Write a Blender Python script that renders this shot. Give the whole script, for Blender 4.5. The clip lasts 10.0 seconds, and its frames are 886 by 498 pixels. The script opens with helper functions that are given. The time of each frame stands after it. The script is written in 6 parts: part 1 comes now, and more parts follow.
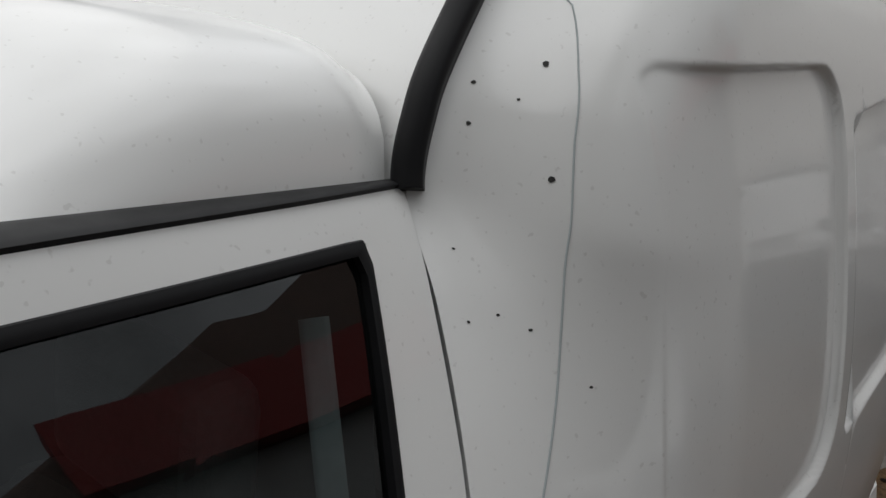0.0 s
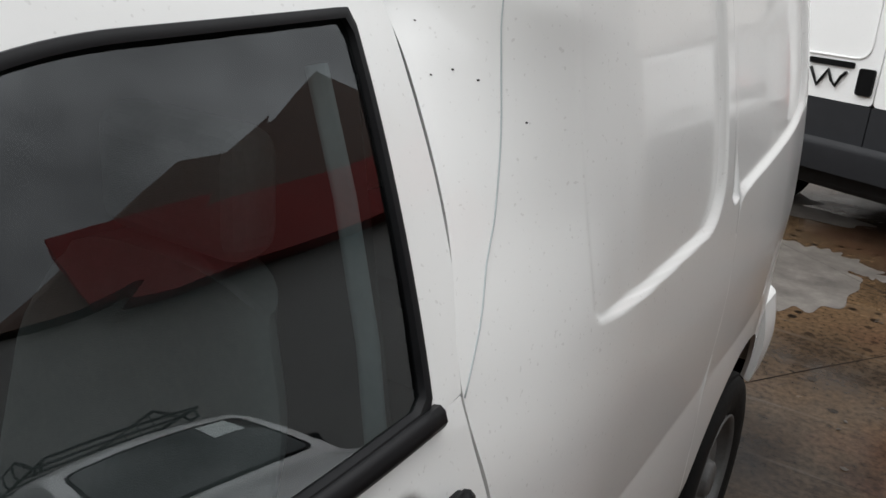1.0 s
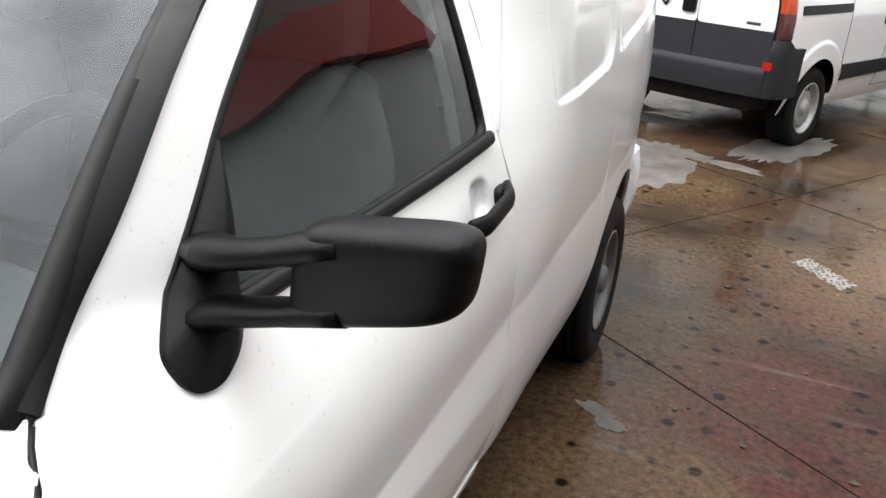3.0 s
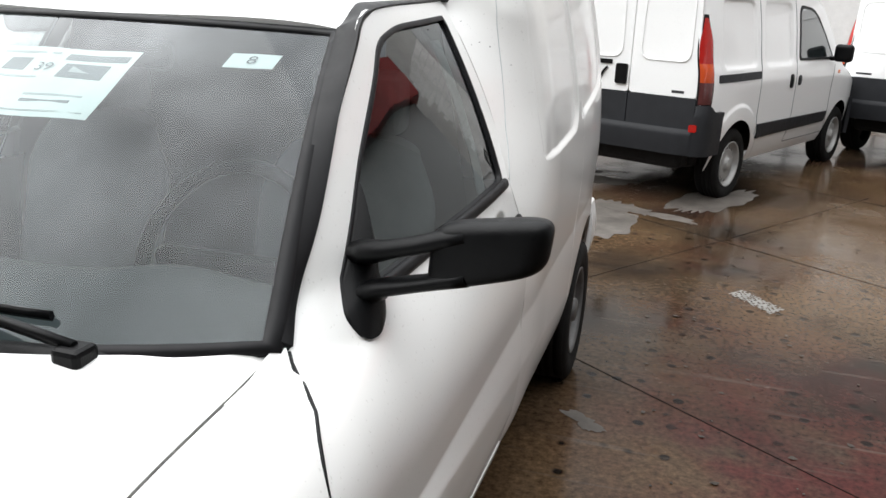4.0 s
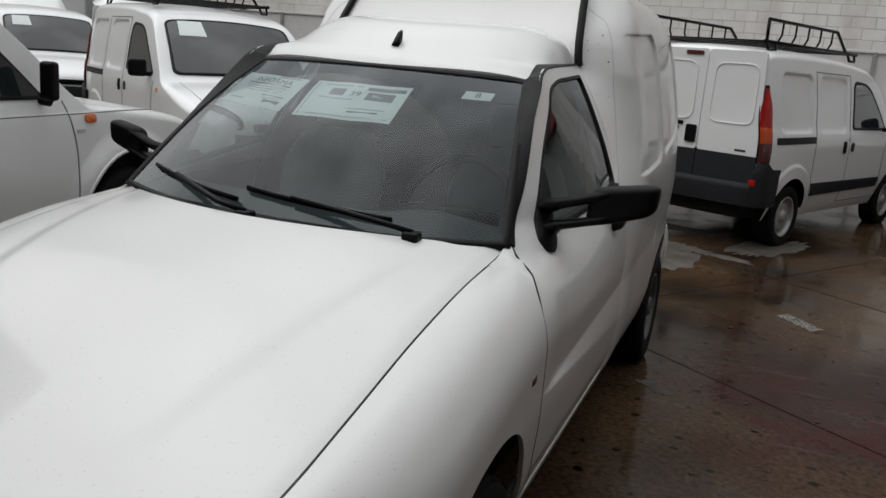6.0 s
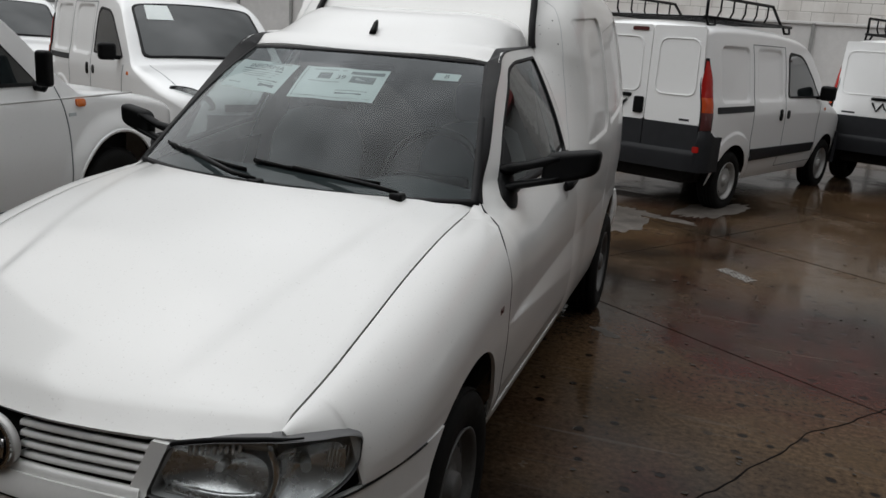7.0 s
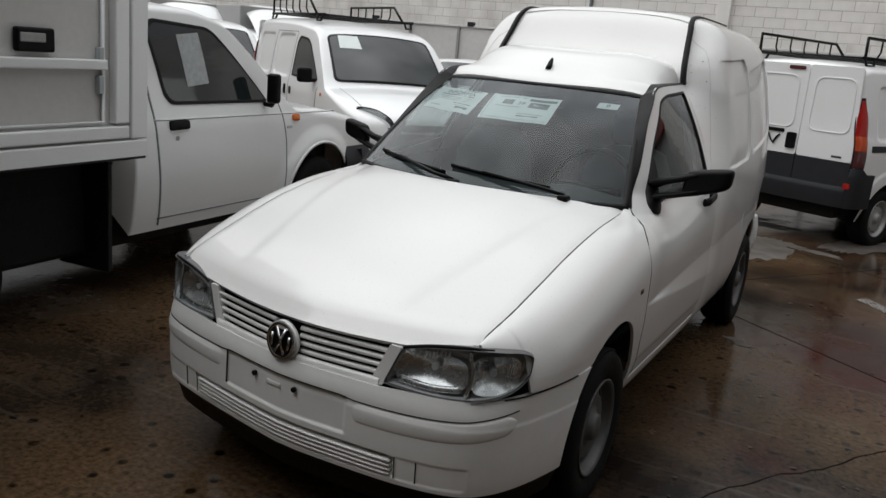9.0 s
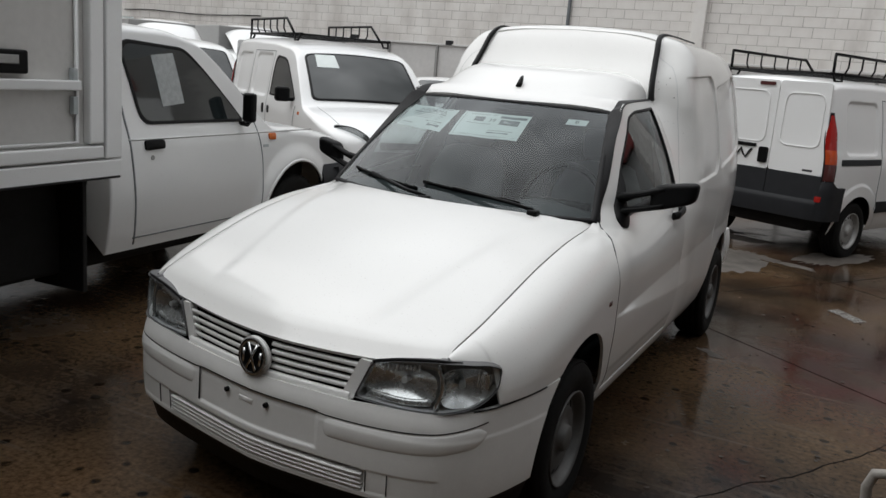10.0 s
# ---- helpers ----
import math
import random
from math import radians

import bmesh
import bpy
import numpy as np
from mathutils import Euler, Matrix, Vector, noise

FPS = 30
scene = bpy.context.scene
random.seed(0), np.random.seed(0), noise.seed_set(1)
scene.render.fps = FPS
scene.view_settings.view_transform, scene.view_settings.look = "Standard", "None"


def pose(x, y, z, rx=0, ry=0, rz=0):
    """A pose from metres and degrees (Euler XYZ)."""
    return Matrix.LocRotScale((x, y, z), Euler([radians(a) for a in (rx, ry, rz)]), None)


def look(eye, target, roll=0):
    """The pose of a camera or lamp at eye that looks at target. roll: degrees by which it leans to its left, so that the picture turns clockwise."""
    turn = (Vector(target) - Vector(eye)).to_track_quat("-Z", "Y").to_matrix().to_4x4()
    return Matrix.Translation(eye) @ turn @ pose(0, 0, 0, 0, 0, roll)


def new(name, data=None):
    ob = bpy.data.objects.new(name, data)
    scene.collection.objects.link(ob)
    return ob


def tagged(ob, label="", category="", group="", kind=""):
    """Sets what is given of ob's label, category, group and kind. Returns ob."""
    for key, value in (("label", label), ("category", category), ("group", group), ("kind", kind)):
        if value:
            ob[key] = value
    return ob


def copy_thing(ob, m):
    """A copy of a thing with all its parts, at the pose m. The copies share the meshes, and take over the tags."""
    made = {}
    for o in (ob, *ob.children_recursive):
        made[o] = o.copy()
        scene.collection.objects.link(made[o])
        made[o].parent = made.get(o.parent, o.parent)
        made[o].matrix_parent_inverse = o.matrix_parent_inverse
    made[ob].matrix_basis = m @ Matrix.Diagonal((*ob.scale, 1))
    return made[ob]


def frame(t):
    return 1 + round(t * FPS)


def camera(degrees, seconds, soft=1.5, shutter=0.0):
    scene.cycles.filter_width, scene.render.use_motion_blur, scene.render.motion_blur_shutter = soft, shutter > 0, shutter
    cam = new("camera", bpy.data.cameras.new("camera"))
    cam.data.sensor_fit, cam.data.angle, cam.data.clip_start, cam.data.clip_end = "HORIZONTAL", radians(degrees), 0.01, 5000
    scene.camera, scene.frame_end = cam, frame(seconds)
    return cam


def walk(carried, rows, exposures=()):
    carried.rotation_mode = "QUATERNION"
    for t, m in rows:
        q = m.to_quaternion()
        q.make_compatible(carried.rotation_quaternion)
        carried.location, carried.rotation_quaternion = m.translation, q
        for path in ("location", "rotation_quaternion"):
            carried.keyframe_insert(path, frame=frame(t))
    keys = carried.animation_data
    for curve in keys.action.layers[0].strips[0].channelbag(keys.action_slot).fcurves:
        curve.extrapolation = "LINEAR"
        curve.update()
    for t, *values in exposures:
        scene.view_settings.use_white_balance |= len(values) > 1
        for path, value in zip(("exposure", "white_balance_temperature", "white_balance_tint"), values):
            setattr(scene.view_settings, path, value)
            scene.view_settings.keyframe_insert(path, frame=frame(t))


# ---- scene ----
cam = camera(56.2, 10.0)
PATH = [
    (0, (0.985, 1.016, 1.592), (-0.168, 2.541, 1.094), 7.2),
    (0.5, (1.021, 0.946, 1.521), (-0.045, 2.542, 0.957), 4.6),
    (1, (1.120, 0.790, 1.485), (0.132, 2.386, 0.819), 4.5),
    (1.5, (1.129, 0.65, 1.419), (0.308, 2.309, 0.661), 7.1),
    (2, (1.149, 0.489, 1.383), (0.405, 2.151, 0.557), 3.9),
    (2.5, (1.153, 0.29, 1.392), (0.516, 1.991, 0.556), 3.1),
    (3, (1.183, 0.07, 1.41), (0.527, 1.804, 0.658), 4.1),
    (3.2, (1.196, -0.019, 1.42), (0.513, 1.716, 0.697), 4.4),
    (4.3, (1.158, -0.621, 1.473), (0.637, 1.235, 0.936), 2.0),
    (4.5, (1.156, -0.705, 1.466), (0.596, 1.144, 0.948), 2.4),
    (5, (1.202, -0.965, 1.456), (0.523, 0.856, 0.984), 4.3),
    (5.2, (1.229, -1.069, 1.446), (0.499, 0.734, 0.977), 4.9),
    (6.3, (1.246, -1.701, 1.47), (0.606, 0.14, 1.022), 4.3),
    (6.5, (1.27, -1.791, 1.49), (0.685, 0.063, 1.022), 4.2),
    (7, (1.336, -1.968, 1.493), (0.74, -0.126, 0.991), 3.8),
    (7.5, (1.35, -2.157, 1.506), (0.687, -0.328, 1.04), 5.5),
    (8, (1.396, -2.403, 1.513), (0.717, -0.578, 1.055), 6.1),
    (8.5, (1.475, -2.539, 1.514), (0.67, -0.77, 1.04), 5.4),
    (9, (1.537, -2.654, 1.516), (0.617, -0.94, 1.052), 5.2),
    (9.5, (1.57, -2.677, 1.518), (0.652, -0.953, 1.088), 4.8),
    (10, (1.593, -2.67, 1.521), (0.702, -0.929, 1.101), 4.8),
]
EXPOSURE = [(0, -0.2), (0.5, 0.35), (1, 0.9), (1.5, 1.1), (2, 1.12), (2.5, 1.57), (3, 1.8), (4.5, 0.82), (5, 0.3), (6.5, -0.2), (7, -0.08), (8.5, 0.08), (10, 0.12)]
walk(cam, [(t, look(eye, target, roll)) for t, eye, target, roll in PATH], EXPOSURE)

# ---- light ----
world = bpy.data.worlds.new("overcast_sky")
world.use_nodes = True
scene.world = world
wn = world.node_tree
wbg = wn.nodes["Background"]
sky = wn.nodes.new("ShaderNodeTexSky")
sky.sky_type, sky.sun_disc = "NISHITA", False
sky.sun_elevation, sky.sun_rotation = radians(38), radians(238)
grey = wn.nodes.new("ShaderNodeHueSaturation")
grey.inputs["Saturation"].default_value = 0.12
wn.links.new(sky.outputs[0], grey.inputs["Color"])
cloud = wn.nodes.new("ShaderNodeMix")
cloud.data_type = "RGBA"
cloud.inputs[0].default_value = 0.85
dome = wn.nodes.new("ShaderNodeTexCoord")
split_dir = wn.nodes.new("ShaderNodeSeparateXYZ")
wn.links.new(dome.outputs["Generated"], split_dir.inputs[0])
lift = wn.nodes.new("ShaderNodeMapRange")
lift.inputs["To Min"].default_value, lift.inputs["To Max"].default_value = 0.07, 1.72
steep = wn.nodes.new("ShaderNodeMath")
steep.operation, steep.use_clamp, steep.inputs[1].default_value = "POWER", True, 1.6
wn.links.new(split_dir.outputs["Z"], steep.inputs[0])
wn.links.new(steep.outputs[0], lift.inputs["Value"])
veil = wn.nodes.new("ShaderNodeMix")
veil.data_type, veil.blend_type = "RGBA", "MULTIPLY"
veil.inputs[0].default_value = 1.0
veil.inputs[6].default_value = (6.6, 6.75, 6.9, 1)
clouds = wn.nodes.new("ShaderNodeTexNoise")
clouds.inputs["Scale"].default_value, clouds.inputs["Detail"].default_value, clouds.inputs["Roughness"].default_value = 3.4, 5.0, 0.5
wn.links.new(dome.outputs["Generated"], clouds.inputs["Vector"])
heap = wn.nodes.new("ShaderNodeMapRange")
heap.inputs["From Min"].default_value, heap.inputs["From Max"].default_value = 0.32, 0.68
heap.inputs["To Min"].default_value, heap.inputs["To Max"].default_value = 0.45, 1.55
wn.links.new(clouds.outputs["Fac"], heap.inputs["Value"])
thick = wn.nodes.new("ShaderNodeMath")
thick.operation = "MULTIPLY"
wn.links.new(lift.outputs[0], thick.inputs[0])
wn.links.new(heap.outputs[0], thick.inputs[1])
# the veil is brighter on the side of the hidden sun
glow = wn.nodes.new("ShaderNodeVectorMath")
glow.operation, glow.inputs[1].default_value = "DOT_PRODUCT", (-0.52, -0.04, 0.0)
wn.links.new(dome.outputs["Generated"], glow.inputs[0])
side = wn.nodes.new("ShaderNodeMath")
side.operation, side.inputs[1].default_value = "ADD", 1.05
wn.links.new(glow.outputs["Value"], side.inputs[0])
lit = wn.nodes.new("ShaderNodeMath")
lit.operation = "MULTIPLY"
wn.links.new(thick.outputs[0], lit.inputs[0])
wn.links.new(side.outputs[0], lit.inputs[1])
wn.links.new(lit.outputs[0], veil.inputs[7])
wn.links.new(veil.outputs[2], cloud.inputs[7])
wn.links.new(grey.outputs[0], cloud.inputs[6])
wn.links.new(cloud.outputs[2], wbg.inputs[0])
wbg.inputs[1].default_value = 0.15
sun = new("sun", bpy.data.lights.new("sun", "SUN"))
sun.data.energy, sun.data.angle, sun.data.color = 1.08, radians(110), (1.0, 0.97, 0.93)
sun.matrix_world = look((0, 0, 7.3), (8.1, 5.0, 0))


# ---- materials ----
def nodes_of(name):
    m = bpy.data.materials.new(name)
    m.use_nodes = True
    return m, m.node_tree, m.node_tree.nodes["Principled BSDF"]


def noise_tex(nt, scale, detail=6.0, rough=0.6, coord="Object"):
    tc = nt.nodes.new("ShaderNodeTexCoord")
    n = nt.nodes.new("ShaderNodeTexNoise")
    n.inputs["Scale"].default_value, n.inputs["Detail"].default_value, n.inputs["Roughness"].default_value = scale, detail, rough
    nt.links.new(tc.outputs[coord], n.inputs["Vector"])
    return n.outputs["Fac"]


def ramp(nt, fac, *stops):
    r = nt.nodes.new("ShaderNodeValToRGB")
    el = r.color_ramp.elements
    while len(el) < len(stops):
        el.new(0.5)
    for e, (p, c) in zip(el, stops):
        e.position = p
        e.color = (c, c, c, 1) if isinstance(c, (int, float)) else (*c, 1)
    nt.links.new(fac, r.inputs[0])
    return r.outputs[0]


def mix(nt, fac, a, b, kind="MIX"):
    m = nt.nodes.new("ShaderNodeMix")
    m.data_type, m.blend_type = "RGBA", kind
    for sock, v in ((m.inputs[0], fac), (m.inputs[6], a), (m.inputs[7], b)):
        if isinstance(v, (int, float)):
            sock.default_value = v
        elif isinstance(v, tuple):
            sock.default_value = (*v, 1)
        else:
            nt.links.new(v, sock)
    return m.outputs[2]


def bump(nt, bsdf, height, strength, dist=0.01):
    b = nt.nodes.new("ShaderNodeBump")
    b.inputs["Strength"].default_value, b.inputs["Distance"].default_value = strength, dist
    nt.links.new(height, b.inputs["Height"])
    nt.links.new(b.outputs[0], bsdf.inputs["Normal"])


def plain(name, col, rough, metal=0.0, coat=0.0, vary=0.12, scale=14.0, bumpy=0.0, fine=300.0, spec=0.4):
    """A surface with mottling at a large and a small scale."""
    m, nt, b = nodes_of(name)
    big = ramp(nt, noise_tex(nt, scale), (0.25, 1 - vary), (0.75, 1.0))
    small = ramp(nt, noise_tex(nt, scale * 9, 4.0), (0.3, 1 - vary * 0.5), (0.7, 1.0))
    nt.links.new(mix(nt, 1.0, mix(nt, 1.0, col, big, "MULTIPLY"), small, "MULTIPLY"), b.inputs["Base Color"])
    nt.links.new(ramp(nt, noise_tex(nt, scale * 2), (0.3, max(0.0, rough - 0.06)), (0.7, min(1.0, rough + 0.06))), b.inputs["Roughness"])
    b.inputs["Metallic"].default_value, b.inputs["Specular IOR Level"].default_value = metal, spec
    b.inputs["Coat Weight"].default_value, b.inputs["Coat Roughness"].default_value = coat, 0.04
    if bumpy:
        bump(nt, b, noise_tex(nt, fine, 3.0), bumpy, 0.002)
    return m


def car_paint(name, col=(0.79, 0.79, 0.775), grime=(0.45, 0.42, 0.38)):
    """White enamel under clear coat, with a thin film of dust and splashes of dirt low down on panels."""
    m, nt, b = nodes_of(name)
    film = ramp(nt, noise_tex(nt, 1.1, 3.0, 0.5), (0.3, 0.0), (0.9, 0.06))
    c = mix(nt, film, col, grime)
    spots = ramp(nt, noise_tex(nt, 160.0, 1.0, 0.4), (0.70, 0.0), (0.76, 0.22))
    c = mix(nt, spots, c, (0.3, 0.28, 0.25))
    nt.links.new(c, b.inputs["Base Color"])
    nt.links.new(ramp(nt, noise_tex(nt, 1.5, 2.0, 0.4), (0.2, 0.30), (0.8, 0.38)), b.inputs["Roughness"])
    b.inputs["Coat Weight"].default_value = 0.8
    nt.links.new(ramp(nt, noise_tex(nt, 2.0, 2.0, 0.4), (0.2, 0.06), (0.8, 0.10)), b.inputs["Coat Roughness"])
    bump(nt, b, noise_tex(nt, 3.0, 2.0), 0.035, 0.02)
    return m


def glass_mat(name, tint, gloss_rough=0.0, least=0.055):
    """Tinted clear glass: what is behind shows through, the sky glints off it at grazing angles."""
    m = bpy.data.materials.new(name)
    m.use_nodes = True
    nt = m.node_tree
    nt.nodes.clear()
    out = nt.nodes.new("ShaderNodeOutputMaterial")
    tr, gl = nt.nodes.new("ShaderNodeBsdfTransparent"), nt.nodes.new("ShaderNodeBsdfGlossy")
    tr.inputs[0].default_value = (*tint, 1)
    gl.inputs["Color"].default_value, gl.inputs["Roughness"].default_value = (0.85, 0.88, 0.9, 1), gloss_rough
    lw = nt.nodes.new("ShaderNodeLayerWeight")
    lw.inputs["Blend"].default_value = 0.5
    pw = nt.nodes.new("ShaderNodeMath")
    pw.operation, pw.inputs[1].default_value = "POWER", 3.9
    nt.links.new(lw.outputs["Facing"], pw.inputs[0])
    fr = nt.nodes.new("ShaderNodeMapRange")
    fr.inputs["To Min"].default_value, fr.inputs["To Max"].default_value = least, 1.0
    nt.links.new(pw.outputs[0], fr.inputs["Value"])
    mx = nt.nodes.new("ShaderNodeMixShader")
    nt.links.new(fr.outputs[0], mx.inputs[0])
    nt.links.new(tr.outputs[0], mx.inputs[1])
    nt.links.new(gl.outputs[0], mx.inputs[2])
    nt.links.new(mx.outputs[0], out.inputs[0])
    return m


def wet_concrete():
    """Dark wet yard concrete with rust-brown and red stains, rows of small pits, and a half-dried film of water."""
    m, nt, b = nodes_of("wet_concrete")
    big = noise_tex(nt, 0.55, 5.0, 0.55)
    mid = noise_tex(nt, 2.3, 7.0, 0.65)
    fine_n = noise_tex(nt, 38.0, 5.0, 0.7)
    c = ramp(nt, mid, (0.28, (0.007, 0.0054, 0.0045)), (0.5, (0.016, 0.0120, 0.0096)), (0.74, (0.044, 0.036, 0.028)))
    red = ramp(nt, noise_tex(nt, 0.9, 6.0, 0.6), (0.48, 0.0), (0.62, 0.8))
    c = mix(nt, red, c, (0.034, 0.011, 0.009))
    brown = ramp(nt, big, (0.38, 0.0), (0.56, 0.85))
    c = mix(nt, brown, c, (0.082, 0.051, 0.027))
    tcr = nt.nodes.new("ShaderNodeTexCoord")
    far = nt.nodes.new("ShaderNodeVectorMath")
    far.operation, far.inputs[1].default_value = "DISTANCE", (1.75, 2.3, 0.0)
    nt.links.new(tcr.outputs["Object"], far.inputs[0])
    spill = mix(nt, 1.0, ramp(nt, far.outputs["Value"], (0.35, 1.0), (1.0, 0.0)), ramp(nt, noise_tex(nt, 2.6, 7.0, 0.65), (0.40, 0.1), (0.60, 0.95)), "MULTIPLY")
    c = mix(nt, spill, c, (0.050, 0.012, 0.010))
    c = mix(nt, 0.9, c, ramp(nt, fine_n, (0.3, 0.28), (0.7, 1.6)), "MULTIPLY")
    tc = nt.nodes.new("ShaderNodeTexCoord")
    vo = nt.nodes.new("ShaderNodeTexVoronoi")
    vo.inputs["Scale"].default_value, vo.inputs["Randomness"].default_value = 8.5, 0.5
    nt.links.new(tc.outputs["Object"], vo.inputs["Vector"])
    pits = ramp(nt, vo.outputs["Distance"], (0.13, 0.05), (0.22, 1.0))
    pits = mix(nt, ramp(nt, noise_tex(nt, 1.7, 3.0), (0.34, 0.15), (0.50, 0.95)), (1.0, 1.0, 1.0), pits)
    c = mix(nt, 1.0, c, pits, "MULTIPLY")
    scr = nt.nodes.new("ShaderNodeMapping")
    scr.inputs["Rotation"].default_value, scr.inputs["Scale"].default_value = (0, 0, 0.62), (1.2, 22, 1)
    nt.links.new(tc.outputs["Object"], scr.inputs[0])
    sn = nt.nodes.new("ShaderNodeTexNoise")
    sn.inputs["Scale"].default_value, sn.inputs["Detail"].default_value = 1.0, 6.0
    nt.links.new(scr.outputs[0], sn.inputs["Vector"])
    c = mix(nt, ramp(nt, sn.outputs["Fac"], (0.60, 0.0), (0.72, 0.35)), c, (0.10, 0.088, 0.075))
    nt.links.new(c, b.inputs["Base Color"])
    wet = ramp(nt, noise_tex(nt, 1.1, 6.0, 0.6), (0.42, 0.07), (0.55, 0.17), (0.70, 0.42))
    nt.links.new(wet, b.inputs["Roughness"])
    b.inputs["Specular IOR Level"].default_value = 0.075
    bump(nt, b, mix(nt, 0.45, mix(nt, 0.35, noise_tex(nt, 9.0, 6.0, 0.7), fine_n), pits), 0.14, 0.010)
    return m


def dry_concrete():
    m, nt, b = nodes_of("dry_concrete")
    c = ramp(nt, noise_tex(nt, 4.0, 8.0, 0.7), (0.3, (0.030, 0.025, 0.020)), (0.48, (0.062, 0.053, 0.045)), (0.72, (0.115, 0.103, 0.090)))
    nt.links.new(c, b.inputs["Base Color"])
    b.inputs["Roughness"].default_value = 0.7
    bump(nt, b, noise_tex(nt, 60.0, 4.0), 0.2, 0.004)
    return m


def block_wall_mat():
    """Whitewashed concrete blocks, grimy, with streaks."""
    m, nt, b = nodes_of("whitewashed_block")
    tc = nt.nodes.new("ShaderNodeTexCoord")
    sw = nt.nodes.new("ShaderNodeMapping")
    sw.inputs["Scale"].default_value = (1.2, 1.2, 0.5)
    nt.links.new(tc.outputs["Object"], sw.inputs[0])
    st = nt.nodes.new("ShaderNodeTexNoise")
    st.inputs["Scale"].default_value, st.inputs["Detail"].default_value = 1.6, 8.0
    nt.links.new(sw.outputs[0], st.inputs["Vector"])
    c = ramp(nt, st.outputs["Fac"], (0.25, (0.62, 0.59, 0.56)), (0.5, (0.80, 0.775, 0.745)), (0.75, (0.88, 0.865, 0.84)))
    info = nt.nodes.new("ShaderNodeNewGeometry")
    c = mix(nt, 1.0, c, ramp(nt, info.outputs["Random Per Island"], (0.0, 0.95), (1.0, 1.03)), "MULTIPLY")
    c = mix(nt, ramp(nt, noise_tex(nt, 3.0, 8.0, 0.7), (0.55, 0.0), (0.75, 0.35)), c, (0.56, 0.53, 0.50))
    nt.links.new(c, b.inputs["Base Color"])
    b.inputs["Roughness"].default_value = 0.85
    bump(nt, b, noise_tex(nt, 40.0, 5.0), 0.4, 0.006)
    return m


PAINT = car_paint("white_enamel")
PAINT_FAR = car_paint("white_enamel_dusty", (0.83, 0.84, 0.84))
PAINT_SATIN = plain("white_painted_plastic", (0.78, 0.78, 0.765), 0.38, coat=0.3, vary=0.06)
BLACK = plain("black_grained_plastic", (0.0035, 0.0037, 0.0042), 0.42, vary=0.35, bumpy=0.25, spec=0.14)
GREYPLAS = plain("dark_grey_bumper_plastic", (0.019, 0.0205, 0.024), 0.55, vary=0.3, bumpy=0.2, spec=0.3)
RUBBER = plain("tyre_rubber", (0.006, 0.0058, 0.0056), 0.75, vary=0.35, bumpy=0.3, fine=120, spec=0.2)
SEAL = plain("black_rubber_seal", (0.007, 0.007, 0.008), 0.5, vary=0.3, spec=0.2)
STEEL = plain("silver_painted_steel", (0.42, 0.42, 0.41), 0.42, metal=0.35, vary=0.25)
DULL = plain("dull_grey_steel", (0.15, 0.15, 0.147), 0.48, metal=0.35, vary=0.4)
CHROME = plain("chrome", (0.72, 0.73, 0.74), 0.12, metal=1.0, vary=0.1)
DARK = plain("dark_underbody", (0.012, 0.011, 0.011), 0.8, vary=0.4)
CABIN = plain("grey_cabin_plastic", (0.045, 0.05, 0.054), 0.8, vary=0.2)
CLOTH = plain("grey_seat_cloth", (0.20, 0.21, 0.215), 0.9, vary=0.2, bumpy=0.4, fine=500)
GLASS = glass_mat("green_tinted_glass", (0.60, 0.66, 0.655), least=0.032)
GLASS_DARK = glass_mat("dark_tinted_glass", (0.48, 0.53, 0.52), least=0.085)
CLEAR = glass_mat("clear_lamp_lens", (0.93, 0.95, 0.95))
FAR_GLASS = plain("dark_window_glass", (0.02, 0.026, 0.027), 0.06, coat=0.6, vary=0.3, scale=2.0)
RED = plain("red_lamp_plastic", (0.42, 0.016, 0.012), 0.16, coat=0.7, vary=0.2)
ORANGE = plain("orange_lamp_plastic", (0.75, 0.17, 0.02), 0.16, coat=0.7, vary=0.2)
SMOKE = plain("smoked_lamp_plastic", (0.10, 0.03, 0.03), 0.2, coat=0.7, vary=0.2)
PAPER = plain("white_paper", (0.82, 0.88, 0.87), 0.8, vary=0.06)
INK = plain("black_ink", (0.035, 0.035, 0.04), 0.8, vary=0.1)
GREYINK = plain("grey_print", (0.22, 0.24, 0.25), 0.8, vary=0.2)
PALEINK = plain("pale_print", (0.48, 0.52, 0.53), 0.8, vary=0.1)
YARD = wet_concrete()
DRY = dry_concrete()
BLOCK = block_wall_mat()
JOINT = plain("dirty_joint", (0.010, 0.008, 0.007), 0.8, vary=0.4, spec=0.05)


# ---- mesh tools ----
def crv(xs, ys):
    """A smooth curve through the given knots (monotone cubic)."""
    xs, ys = [float(v) for v in xs], [float(v) for v in ys]
    n = len(xs)
    h = [xs[i + 1] - xs[i] for i in range(n - 1)]
    d = [(ys[i + 1] - ys[i]) / h[i] for i in range(n - 1)]
    m = [d[0]] + [0.0 if d[i - 1] * d[i] <= 0 else 2 * d[i - 1] * d[i] / (d[i - 1] + d[i]) for i in range(1, n - 1)] + [d[-1]]

    def f(x):
        x = min(max(x, xs[0]), xs[-1])
        i = 0
        while i < n - 2 and x > xs[i + 1]:
            i += 1
        t = (x - xs[i]) / h[i]
        return ((1 + 2 * t) * (1 - t) ** 2 * ys[i] + t * (1 - t) ** 2 * h[i] * m[i]
                + t * t * (3 - 2 * t) * ys[i + 1] + t * t * (t - 1) * h[i] * m[i + 1])
    return f


